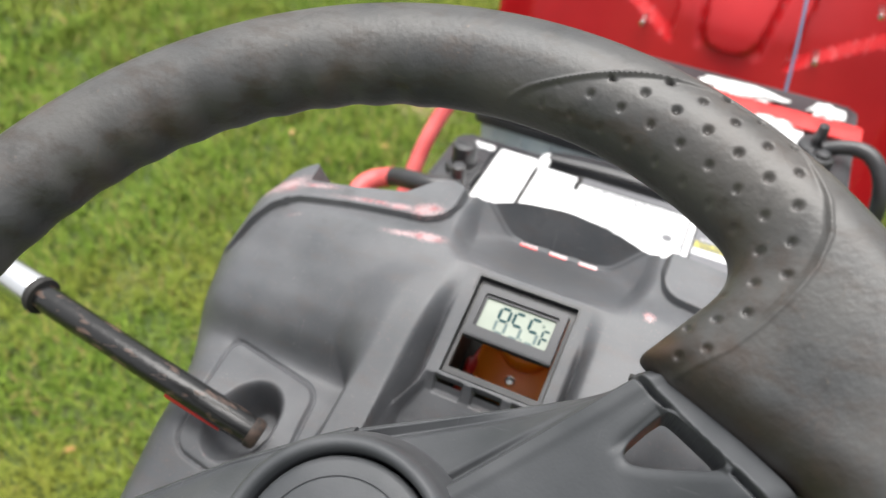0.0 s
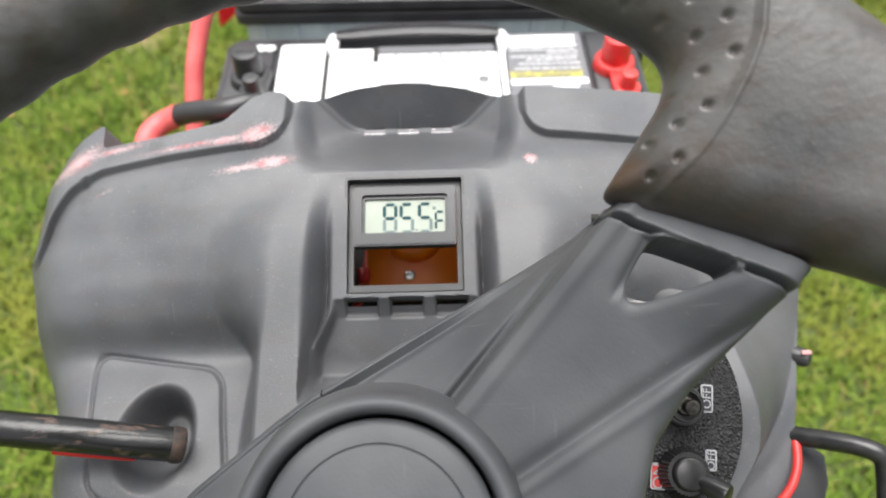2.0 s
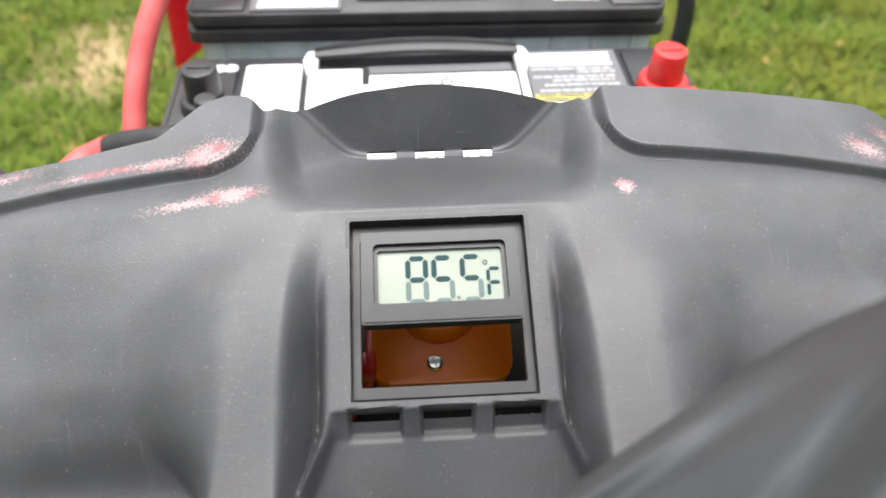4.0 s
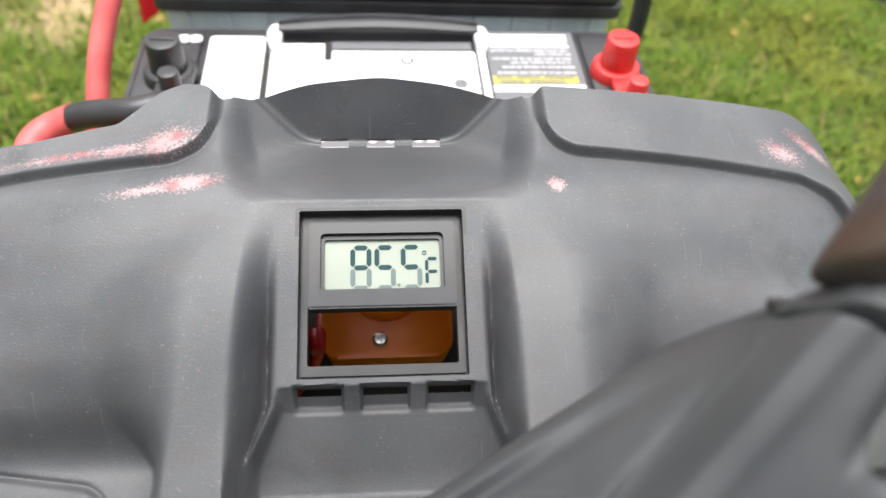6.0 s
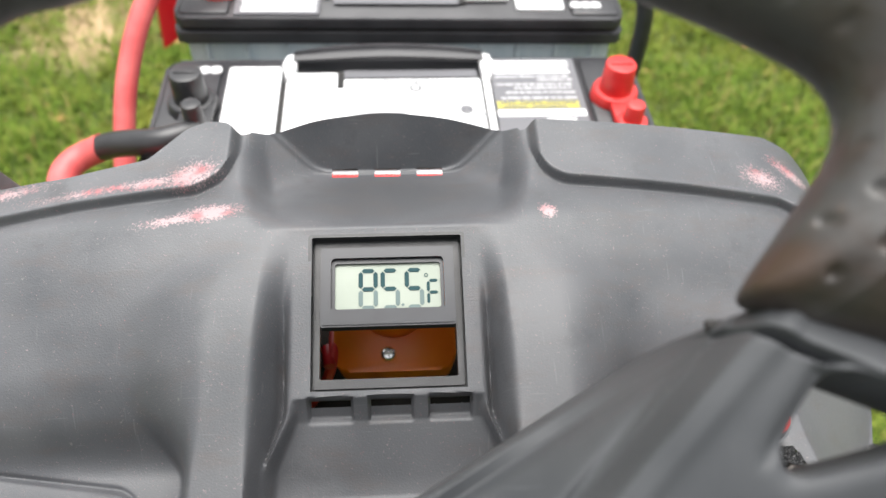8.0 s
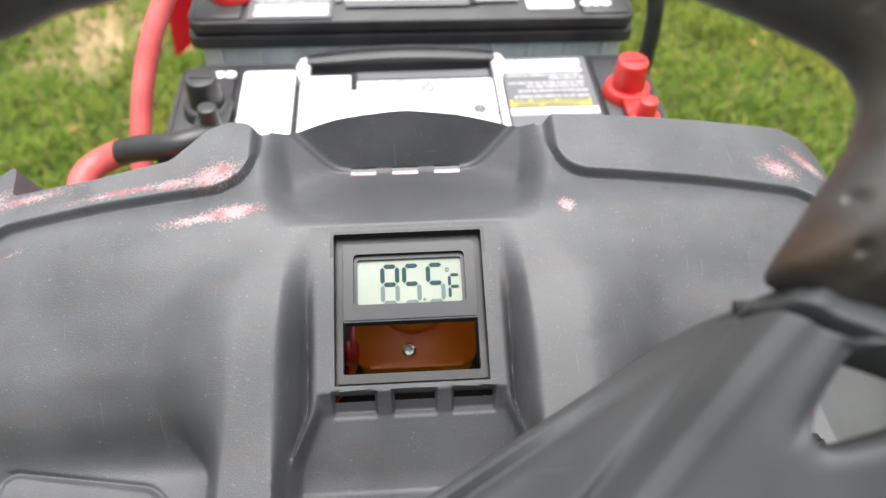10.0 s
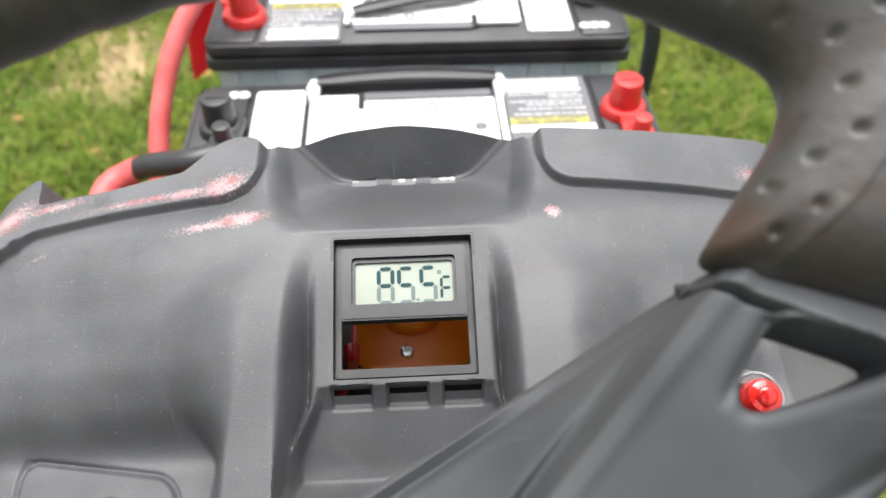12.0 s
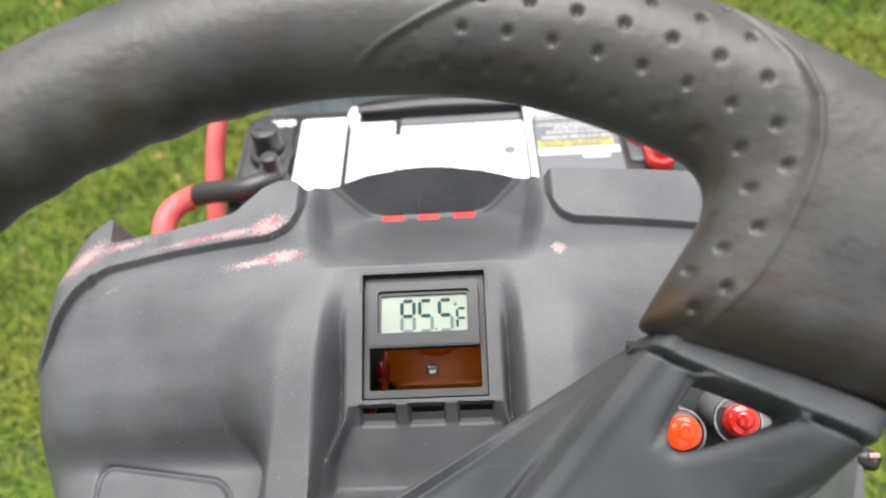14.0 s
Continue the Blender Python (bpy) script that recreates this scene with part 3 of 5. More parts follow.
keep &= ~((vc > 58.4) & (vc < 62.4) & ((np.abs(uc + 18.5) < 5.6) | (np.abs(uc) < 5.6) | (np.abs(uc - 18.5) < 5.6)))
wall_depth = np.where((np.abs(uu) < 30) & (vv > -45) & (vv < 70), np.where(vv > 40, 1.2, 3), np.where((np.abs(uu) < 150) & (vv > 42), 14, np.where(vv > -20, 25, 70)))
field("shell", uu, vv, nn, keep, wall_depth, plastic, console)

bm = bmesh.new()
ring_prism(bm, rounded(0, -9.4, 28.9, 29.5, 1.4), rounded(0, -9.4, 27.7, 28.3, 1.0), -4.5, 0.35)
ring_prism(bm, rounded(0, -9.4, 27.7, 28.3, 1.0), rounded(0, -9.4, 26.9, 27.2, 0.9), -5.5, -4.0)
ring_prism(bm, rounded(0, -9.4, 26.9, 27.2, 0.9), rounded(0, -9.7, 24.7, 23.6, 0.8), -5.5, -1.4)
for v in bm.verts:
    if v.co.y > 10 and -5 < v.co.z < -1.3:
        v.co.z -= 2.6
    v.co /= 1000
part("display_frame", bm, frame_plastic, console, "black plastic frame round the square opening")
# ---- thermometer ----
meter = thing("panel_thermometer", "small black digital panel thermometer reading 85.5 degrees", "thermometer", FACE @ pose(0.0002, 0, 0.0012, -4, 0, 0))
bm = bmesh.new()
ring_prism(bm, rounded(0, -0.7, 23.6, 14.3, 0.7), rounded(0, 0, 20.4, 10.0, 1.6), 1.7, 2.2)
ring_prism(bm, rounded(0, -0.8, 24.2, 14.9, 0.9), rounded(0, -0.3, 21.0, 10.6, 1.6), -3.4, 1.75)
ring_prism(bm, rounded(0, 0, 20.4, 10.0, 1.6), rounded(0, -0.3, 19.2, 8.6, 1.0), -0.6, 0.6)
for v in bm.verts:
    v.co /= 1000
part("bezel", bm, bezel_black, meter)
bm = bmesh.new()
box(bm, (-0.0195, -0.0092, -0.012), (0.0195, 0.009, -0.0006))
part("screen", bm, lcd_back, meter, "pale green liquid crystal screen", smooth=False)


def segment_bar(mat, x, y, horizontal, length, wide):
    h, w = length / 2 - 0.15, wide / 2
    pts = [(-h, 0), (-h + w, w), (h - w, w), (h, 0), (h - w, -w), (-h + w, -w)]
    if not horizontal:
        pts = [(b, a) for a, b in pts][::-1]
    bm = bmesh.new()
    prism(bm, [((x + a) / 1000, (y + b) / 1000) for a, b in pts], -0.0005, -0.00035)
    part("number_segment", bm, mat, meter, smooth=False)


SEGMENTS = {"8": "abcdefg", "5": "acdfg", "F": "aefg"}


def digit(char, x, y, w, h, wide):
    for s in SEGMENTS[char]:
        ax, ay, flat = {"a": (0, h, True), "g": (0, 0, True), "d": (0, -h, True), "f": (-w, h / 2, False), "b": (w, h / 2, False), "e": (-w, -h / 2, False), "c": (w, -h / 2, False)}[s]
        # lower bars take the paler colour that imitates glare on the glass
        segment_bar(segment_glare if s in "ecd" and char != "F" else segment_dark, x + ax, y + ay, flat, (2 * w if flat else h) - 0.25 * wide, wide)


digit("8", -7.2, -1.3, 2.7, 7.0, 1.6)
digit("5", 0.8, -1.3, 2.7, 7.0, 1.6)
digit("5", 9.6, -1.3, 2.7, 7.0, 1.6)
digit("F", 16.6, -3.0, 1.9, 4.5, 1.1)
segment_bar(segment_glare, 5.3, -7.5, True, 1.6, 1.1)
bm = bmesh.new()
ring_prism(bm, [(0.0140 + 0.00075 * math.cos(a), 0.0036 + 0.00075 * math.sin(a)) for a in np.linspace(0, 2 * np.pi, 17)[:-1]],
           [(0.0140 + 0.0005 * math.cos(a), 0.0036 + 0.0005 * math.sin(a)) for a in np.linspace(0, 2 * np.pi, 17)[:-1]], -0.0005, -0.00035)
part("degree_mark", bm, segment_dark, meter, smooth=False)

# ---- what shows in the opening ----
relay = thing("orange_relay_box", "glossy orange plastic box behind the dashboard opening", "electrical box", FACE)
bm = bmesh.new()
prism(bm, [(x / 1000, y / 1000) for x, y in rounded(1.4, 8.5, 26.8, 32, 7)], -0.1, -0.062, 0.002)
part("housing", bm, orange, relay)
bm = bmesh.new()
cyl(bm, (0.001, 0.008, -0.064), (0.001, 0.008, -0.05), 0.017, 0.015, 40, 0.0015)
part("boss", bm, orange, relay)
bm = bmesh.new()
box(bm, (-0.022, -0.012, -0.11), (0.03, 0.04, -0.086), 0.003)
part("flange", bm, orange, relay)
bm = bmesh.new()
cyl(bm, (-0.0015, -0.0159, -0.063), (-0.0015, -0.0159, -0.0595), 0.0036, 0.003, 24, 0.0008)
for r in (0, 90):
    m = Matrix.Translation((-0.0015, -0.0159, -0.0594)) @ pose(0, 0, 0, 0, 0, r + 20)
    bmesh.ops.create_cube(bm, size=1, matrix=m @ Matrix.Diagonal((0.004, 0.0007, 0.0004, 1)))
part("screw", bm, metal, relay, "bright cross-head screw")
inner = thing("wiring_tray", "dark tray under the dashboard with loose wires", "tray", FACE)
bm = bmesh.new()
box(bm, (-0.07, -0.07, -0.125), (0.07, 0.035, -0.1), 0.004)
part("floor_panel", bm, dark, inner)
# added dark panel: shades and blacks out the left side of the opening
bm = bmesh.new()
box(bm, (-0.045, -0.06, -0.1), (-0.0415, 0.016, -0.022), 0.001)
part("added_shade_panel", bm, dark, inner)
wire = tagged(tube("red_wire", [on_face(-24, 20, -95), on_face(-26, -2, -70), on_face(-25, -16, -58), on_face(-27, -26, -64), on_face(-40, -34, -96)], 0.0024, red_plastic),
              "red insulated wire inside the dashboard", "wire")
bm = bmesh.new()
cyl(bm, on_face(-28, -12, -66), on_face(-27, -21, -60), 0.0036, 0.0026, 20, 0.0008)
tagged(part("wire_connector", bm, red_paint), "red crimp connector on a wire", "connector")

# ---- steering wheel ----
HUB_U, HUB_V = -0.5, -131.0
wheel = thing("steering_wheel", "black moulded steering wheel with dimpled grips", "steering wheel", FACE @ pose(HUB_U / 1000, HUB_V / 1000, 0))
RING, TUBE, RIM_N = 170.7, 17.7, 160.6


nth, nph = 900, 72
th, ph = np.meshgrid(np.arange(nth) * 2 * np.pi / nth, np.arange(nph) * 2 * np.pi / nph, indexing='ij')
deg = np.degrees(th)
inward = np.clip(-np.cos(ph), 0, 1)
half = deg % 180
thin = 1.4 * step(half, 20.5, 22) * (1 - step(half, 98, 99.5)) + 4.0 * step(half, 22, 27) * (1 - step(half, 84, 97))
grip = 0
for c in (140, 320):
    d = (deg - c + 180) % 360 - 180
    grip = grip + (1 - step(np.abs(d), 36, 44))
swell = grip * 0.75 * np.sin(np.radians(deg) * 57.0) * inward ** 1.2
cc, sn_ = np.sign(np.cos(ph)) * np.abs(np.cos(ph)) ** 0.96, np.sign(np.sin(ph)) * np.abs(np.sin(ph)) ** 0.96
rx = RING + cc * (TUBE - thin + swell)
rz = RIM_N + sn_ * (TUBE - thin)
xyz = np.stack([rx * np.cos(th), rx * np.sin(th), rz], -1).reshape(-1, 3) / 1000
ix = np.arange(nth * nph).reshape(nth, nph)
quads = np.stack([ix, np.roll(ix, -1, 0), np.roll(np.roll(ix, -1, 0), -1, 1), np.roll(ix, -1, 1)], -1).reshape(-1, 4)
data_part("rim", xyz.tolist(), quads.tolist(), rubber, wheel, sharp=60)

tube("torn_flap", [(0.071, 0.0905, 0.126), (0.068, 0.0908, 0.1262), (0.0650, 0.0909, 0.1258)], 0.0013, dark, wheel, "torn bit of foam at the grip's corner")


def snap(u, v, sdf, reach):
    """Draw points just outside an outline onto it."""
    for _ in range(3):
        d = sdf(u, v)
        gu, gv = (sdf(u + 0.05, v) - sdf(u - 0.05, v)) / 0.1, (sdf(u, v + 0.05) - sdf(u, v - 0.05)) / 0.1
        g2 = np.maximum(gu * gu + gv * gv, 0.05)
        near = (d < 0) & (d > -reach)
        u, v = u - np.where(near, d * gu / g2, 0), v - np.where(near, d * gv / g2, 0)
    return u, v


def join(a, b, k):
    """Larger of two, blended over k."""
    h = np.clip(0.5 + 0.5 * (a - b) / k, 0, 1)
    return b + (a - b) * h + k * h * (1 - h)


def pad_edges(u, v):
    e1 = (u - 64.6) * 0.82 - (v - 92.0) * 0.572
    e2 = u * 0.407 + v * 0.913 - 111.5
    return e1, join(-e2, 65.5 - v, 4) * -1


def grip_inset(u, v):
    """Depth inside the outline of rim and pad together."""
    r = np.hypot(u, v)
    e1, e2 = pad_edges(u, v)
    pad = -join(-e1, -e2, 3)
    return np.minimum(join(r - (RING - TUBE), pad, 16), RING + TUBE - r)


def grip_outline(u, v):
    a = np.degrees(np.arctan2(v, u))
    return np.minimum(grip_inset(u, v), np.minimum(a - 19, 101 - a) * 2.9)


def grip_height(u, v):
    r, a = np.hypot(u, v), np.degrees(np.arctan2(v, u))
    e1, e2 = pad_edges(u, v)
    d = grip_inset(u, v)
    zone = (1 - step(a, 50, 80)) * step(a, 19, 27)
    inside = step(172 - r, 0, 34) * zone
    roll = TUBE * (1 - inside) + inside * (13.0 + 2.0 * step(e2 - e1, -8, 10))
    fall = np.clip(1 - np.clip(d, 0, 100) / roll, 0, 1)
    prof = (1 - fall ** 2.1) ** (1 / 2.1)
    n = RIM_N + TUBE - 3.5 * np.logaddexp(0, (165 - r) / 7) * zone - (TUBE * (1 - inside) + roll * inside) * (1 - prof)
    edge = RIM_N + TUBE - 3.5 * np.logaddexp(0, (165 - r) / 7) * zone - (TUBE * (1 - inside) + roll * inside)
    under = edge - 1.0 - 15 * np.sqrt(1 - np.clip(1 - np.clip(d, 0, 100) / 15, 0, 1) ** 2)
    # dimpled zone inside a raised seam
    x = RING - r
    arc = TUBE * np.arcsin(np.clip(x / TUBE, -0.98, 0.98))
    run = np.where(x < 13, arc, TUBE * math.asin(13 / TUBE) + (x - 13) * 1.15)
    seam = np.interp(r, [108, 120, 131, 142, 152, 161, 169, 176, 186], [49.8, 48.9, 48.25, 48.7, 49.6, 50.8, 52.6, 55.5, 62])
    last = 95.8 - np.clip(28 - run, 0, 60) * 0.62
    into = np.minimum((a - seam) * r * 0.0175, (last - a) * r * 0.0175)
    into = np.minimum(into, run + 17)
    n = n - 0.9 * step(into, 0.2, 2.8) + 0.55 * np.exp(-((into + 0.3) / 0.75) ** 2) * (1 - step(r, 172, 184))
    row = np.round((run + 13.0) / 7.7)
    off = run + 13.0 - row * 7.7
    along = (a - 70.7 - 1.4 * (row - 4) + 1.9) % 3.8 - 1.9
    room = np.minimum((a - along - seam) * r * 0.0175, (last - a + along) * r * 0.0175)
    pit = ((room > 2.4) & (row >= 0) & (row < 20)) * 1.6 * np.exp(-(np.hypot(along * np.pi / 180 * r, off) / 1.2) ** 2.6)
    return n - pit * step(d, 0.5, 3) + 0.03, under


gu, gv = np.meshgrid(np.arange(-40, 182, 0.45), np.arange(40, 190, 0.45))
gd = grip_outline(gu, gv)
keep = np.maximum(np.maximum(gd[:-1, :-1], gd[1:, 1:]), np.maximum(gd[1:, :-1], gd[:-1, 1:])) > 0
gu, gv = snap(gu, gv, grip_outline, 1.2)
grip_top, grip_under = grip_height(gu, gv)
grip_ob = field("grip", gu, gv, grip_top, keep, 1, rubber, wheel, "dimpled grip with a flat thumb pad", 60, grip_under)
other = link("grip", grip_ob.data, None, wheel, "dimpled grip with a flat thumb pad")
other.matrix_local = pose(0, 0, 0, 0, 0, 180)


def spoke(name, up_line, low_line, hole, n_hub, n_end):
    """From the hub to the grip, in mm from the wheel's middle; its upper edge dips towards the console."""
    s, w = np.meshgrid(np.linspace(0, 1, 460), np.linspace(0, 1, 320), indexing='ij')
    ups = [np.interp(s, [p[0] for p in up_line], [p[k] for p in up_line]) for k in (1, 2)]
    lows = [np.interp(s, [p[0] for p in low_line], [p[k] for p in low_line]) for k in (1, 2)]
    u, v = ups[0] + (lows[0] - ups[0]) * w, ups[1] + (lows[1] - ups[1]) * w
    across = np.hypot(lows[0] - ups[0], lows[1] - ups[1])
    top = n_hub + (n_end - n_hub) * s ** 1.5
    low_edge = 97 + 12 * step(s, 0.86, 1.0)
    keep = np.ones((459, 319), bool)
    if hole:
        def sdf(u, v):
            total = 0
            for (x0, y0), (x1, y1) in zip(hole, hole[1:] + hole[:1]):
                ln = math.hypot(x1 - x0, y1 - y0)
                total = total + np.exp(np.clip(((u - x0) * (y1 - y0) - (v - y0) * (x1 - x0)) / ln / 1.6, -40, 60))
            return 1.6 * np.log(total)

        d = sdf(u, v)
        keep = np.maximum(np.maximum(d[:-1, :-1], d[1:, 1:]), np.maximum(d[1:, :-1], d[:-1, 1:])) > 0
        u, v = snap(u, v, sdf, 1.6)
        d = sdf(u, v)
        # sunken panel along the upper edge, a crease and the main face beyond it
        k = (u - 22.8) * 0.752 - (v - 40.6) * 0.660
        j = np.maximum((u + 10.5) * 0.496 - (v - 49.5) * 0.868, 0)
        panel = low_edge + (top - 9 - low_edge) * np.clip(j / np.maximum(j - k, 0.5), 0, 1)
        n = np.where(k < 0, panel, top - 9 + 9 * step(k, 0.0, 3.0)) - 3.6 * np.exp(-((k + 0.4) / 1.9) ** 2) * step(k, -8, 0) + 1.0 * np.exp(-((k - 6) / 2.2) ** 2)
        n = n + 1.5 * np.exp(-((j - 1.4) / 1.0) ** 2) - 2.0 * np.exp(-((j - 4.6) / 1.3) ** 2)
        q = u * 0.5 + v * 0.866 - 10.4
        n = n + 0.28 * np.clip(u * 0.8216 - v * 0.57 - 12, 0, 45) * step(q, 72, 100)
        # crease along the lower edge with a rounded rail beyond it
        m = (u - 41.5) * 0.536 - (v - 17) * 0.844
        n = n - 1.9 * np.exp(-(np.where(m < 0, m / 3.0, m / 1.5)) ** 2) * (1 - step(q, 96, 99)) + 0.7 * np.exp(-((m - 4) / 1.8) ** 2)
        left = 1 - step((u - 68.2) * 0.857 - (v - 66.5) * 0.515, -0.5, 2.5)
        n = n - (3.2 + 5.0 * left) * (1 - np.sqrt(np.clip(1 - (1 - np.clip(d / (3.8 + 1.4 * left), 0, 1)) ** 2, 0, 1))) * (1 - step(q, 96.6, 98.2))
        n = n - 0.85 * np.clip(q - 99.4, 0, 14) + 1.6 * step(q, 99.2, 100) - 4.0 * np.exp(-((q - 98.9) / 0.8) ** 2) * step(j, 2, 4) * step(d, 0.4, 1.6) - 12 * step(q, 107.4, 109)
    else:
        n = low_edge + (top - low_edge) * step(w, -0.12, 0.36) + 1.6 * np.exp(-((w * across - 1.6) / 1.0) ** 2)
    mid_r = np.hypot(u, v)
    keep = keep & (mid_r[:-1, :-1] > 41.3)
    edge = (1 - w) * across
    n = n - 8 * (1 - np.sqrt(1 - (1 - np.clip(edge / 8, 0, 1)) ** 2))
    return field(name, u, v, n, keep, 20, plastic_smooth_wheel, wheel)


plastic_smooth_wheel = material("wheel_plastic", (0.03, 0.03, 0.03), 0.5, 0.0, 0.25)
vary(plastic_smooth_wheel, (0.044, 0.047, 0.051), (0.07, 0.0725, 0.077), 30, 7)
wear(plastic_smooth_wheel, (0.13, 0.125, 0.12), (0.082, 0.085, 0.089))
grain(plastic_smooth_wheel, 900, 0.2, 0.0003)
spoke("spoke", [(0, -23.5, 42), (0.13, -2, 54.1), (0.88, 63, 90.5), (1, 78.5, 94)], [(0, 35.5, -38), (0.18, 63.5, -20), (0.42, 75, 7), (0.56, 79, 24), (0.7, 88.5, 38.5), (0.88, 106.8, 58), (0.95, 115.2, 66), (1, 127, 75.2)],
      [(69.6, 65.9), (71.8, 61.7), (82, 63), (100.2, 69.2), (78.4, 81.0)], 117, 149)
spoke("spoke", [(0, -21.0, 43.3), (0.05, -23.5, 42), (0.2, -34, 34.5), (0.6, -59.5, 14), (1, -110.5, -34)], [(0, -8.5, -32), (0.4, -38.5, -46), (1, -73.5, -91)], [], 116, 124)


def lathe(name, profile, mat, parent, seg=96, label=""):
    verts, faces = [], []
    k = len(profile)
    for i in range(seg):
        a = 2 * math.pi * i / seg
        verts += [(r / 1000 * math.cos(a), r / 1000 * math.sin(a), z / 1000) for r, z in profile]
    for i in range(seg):
        for j in range(k - 1):
            b = (i + 1) % seg
            faces.append((i * k + j, b * k + j, b * k + j + 1, i * k + j + 1))
    return data_part(name, verts, faces, mat, parent, label, 45)


lathe("hub", [(43, 88), (44.8, 96), (44.6, 110), (43.6, 113.5), (42.5, 117.5), (41.5, 123), (40.6, 128.4), (39.6, 131.6), (38.2, 133.3), (36.8, 133.6), (35.6, 132.9), (34.8, 131.2), (34.4, 127), (34.3, 112), (33, 108), (0.01, 108)], plastic_smooth_wheel, wheel)
lathe("hub_cap", [(33.5, 108), (33.3, 127.6), (32.7, 129.2), (31, 130), (26.6, 130.2), (26.2, 129.7), (25.8, 130.2), (18, 131), (0.01, 131.5)], plastic_smooth_wheel, wheel)
lathe("column", [(17, 100), (17, 20), (22, 0), (22, -40)], dark, wheel)

# ---- lever on the left, rod on the right ----
rusty = material("rusty_steel", (0.06, 0.035, 0.025), 0.7)
vary(rusty, (0.012, 0.011, 0.01), (0.06, 0.036, 0.026), 300, 6)
lever = thing("control_lever", "black steel lever rod with chipped paint and bright collar", "lever", FACE)
tube("rod", [(-0.1005, -0.1040, 0.004), (-0.12, -0.1015, 0.013), (-0.16, -0.0967, 0.02), (-0.21, -0.0905, 0.02), (-0.25, -0.0857, 0.02)], 0.0076, painted_steel, lever)
bm = bmesh.new()
cyl(bm, (-0.1045, -0.1035, 0.006), (-0.0985, -0.1042, 0.003), 0.0083, 0.0078, 28, 0.002)
part("end_ring", bm, rusty, lever, "rusty end ring")
bm = bmesh.new()
cyl(bm, (-0.246, -0.0862, 0.02), (-0.251, -0.0856, 0.02), 0.0108, None, 28, 0.001)
part("rubber_ring", bm, dark, lever)
bm = bmesh.new()
cyl(bm, (-0.251, -0.0856, 0.02), (-0.30, -0.0797, 0.02), 0.0103, None, 32, 0.0015)
part("collar", bm, metal, lever, "bright metal collar")
tube("paint_streak", [(-0.150, -0.1044, 0.0165), (-0.140, -0.1056, 0.0150), (-0.128, -0.1071, 0.0120), (-0.118, -0.1080, 0.0085)], 0.0024, red_paint, lever, "red paint along the underside")
rod2 = thing("side_rod", "black glossy steel rod beside the dashboard", "rod", FACE)
tube("rod", [(0.170, -0.1020, -0.075), (0.186, -0.1055, -0.058), (0.203, -0.1085, -0.042), (0.2175, -0.1125, -0.032), (0.2265, -0.1165, -0.03), (0.2275, -0.1235, -0.032), (0.228, -0.15, -0.04)], 0.0049, black_gloss, rod2)
knob = thing("side_catch", "small grey plastic catch on the console flank", "catch", FACE)
bm = bmesh.new()
cyl(bm, (0.1950, -0.0645, -0.052), (0.2045, -0.0695, -0.045), 0.0058, 0.0042, 24, 0.0018)
part("tab", bm, plastic_smooth, knob)
bm = bmesh.new()
box(bm, (0.1985, -0.0672, -0.0425), (0.2035, -0.0648, -0.0400), 0.0007)
part("paint_mark", bm, material("pink_paint", (0.5, 0.25, 0.25), 0.5), knob, "worn pink paint mark")
tagged(tube("body_edge", [on_face(193, -106, -50), on_face(192.5, -116, -46), on_face(189, -127, -43), on_face(181, -138, -43), on_face(164, -150, -46)], 0.0022, red_plastic),
       "thin bright red body edge below the dashboard", "trim")
bracket = thing("rod_bracket", "dark plastic bracket below the side rod", "bracket", FACE)
bm = bmesh.new()
prism(bm, [(x / 1000, y / 1000) for x, y in ((178, -110), (204, -111), (211, -117), (211, -131), (205, -146), (176, -148))], -0.08, -0.056, 0.003)
part("plate", bm, plastic_smooth, bracket)

# ---- switch panel ----
switches = thing("switch_panel", "rough black switch plate with two toggle switches", "switch panel", FACE)
rough_plate = material("crinkle_black", (0.014, 0.014, 0.015), 0.3, 0.0, 0.5)
vary(rough_plate, (0.01, 0.01, 0.011), (0.018, 0.018, 0.019), 90)
grain(rough_plate, 900, 1.0, 0.0022, 1)
bm = bmesh.new()
side_v = np.linspace(-140, -62, 40)
side_u = curve(side_v, [(-142, 122), (-134, 131), (-126, 137), (-112, 143.5), (-96, 146), (-80, 144.5), (-70, 141), (-60, 135)], 5)
outline = [(90, -142), *zip(side_u, side_v), (110, -62), (96, -90)]
prism(bm, [(x / 1000, y / 1000) for x, y in outline], 0.004, 0.0115, 0.002)
part("plate", bm, rough_plate, switches)


def ribbed(bm, u, v, n0, n1, r, ribs):
    """A round knob with a ribbed side."""
    pts = [((u + (r + 0.42 * (-1) ** i) * math.cos(math.pi * i / ribs)) / 1000, (v + (r + 0.42 * (-1) ** i) * math.sin(math.pi * i / ribs)) / 1000) for i in range(2 * ribs)]
    prism(bm, pts, n0 / 1000, n1 / 1000)
    for p in bm.verts:
        if p.co.z > n1 / 1000 - 0.0005:
            p.co.x, p.co.y = u / 1000 + (p.co.x - u / 1000) * 0.8, v / 1000 + (p.co.y - v / 1000) * 0.8


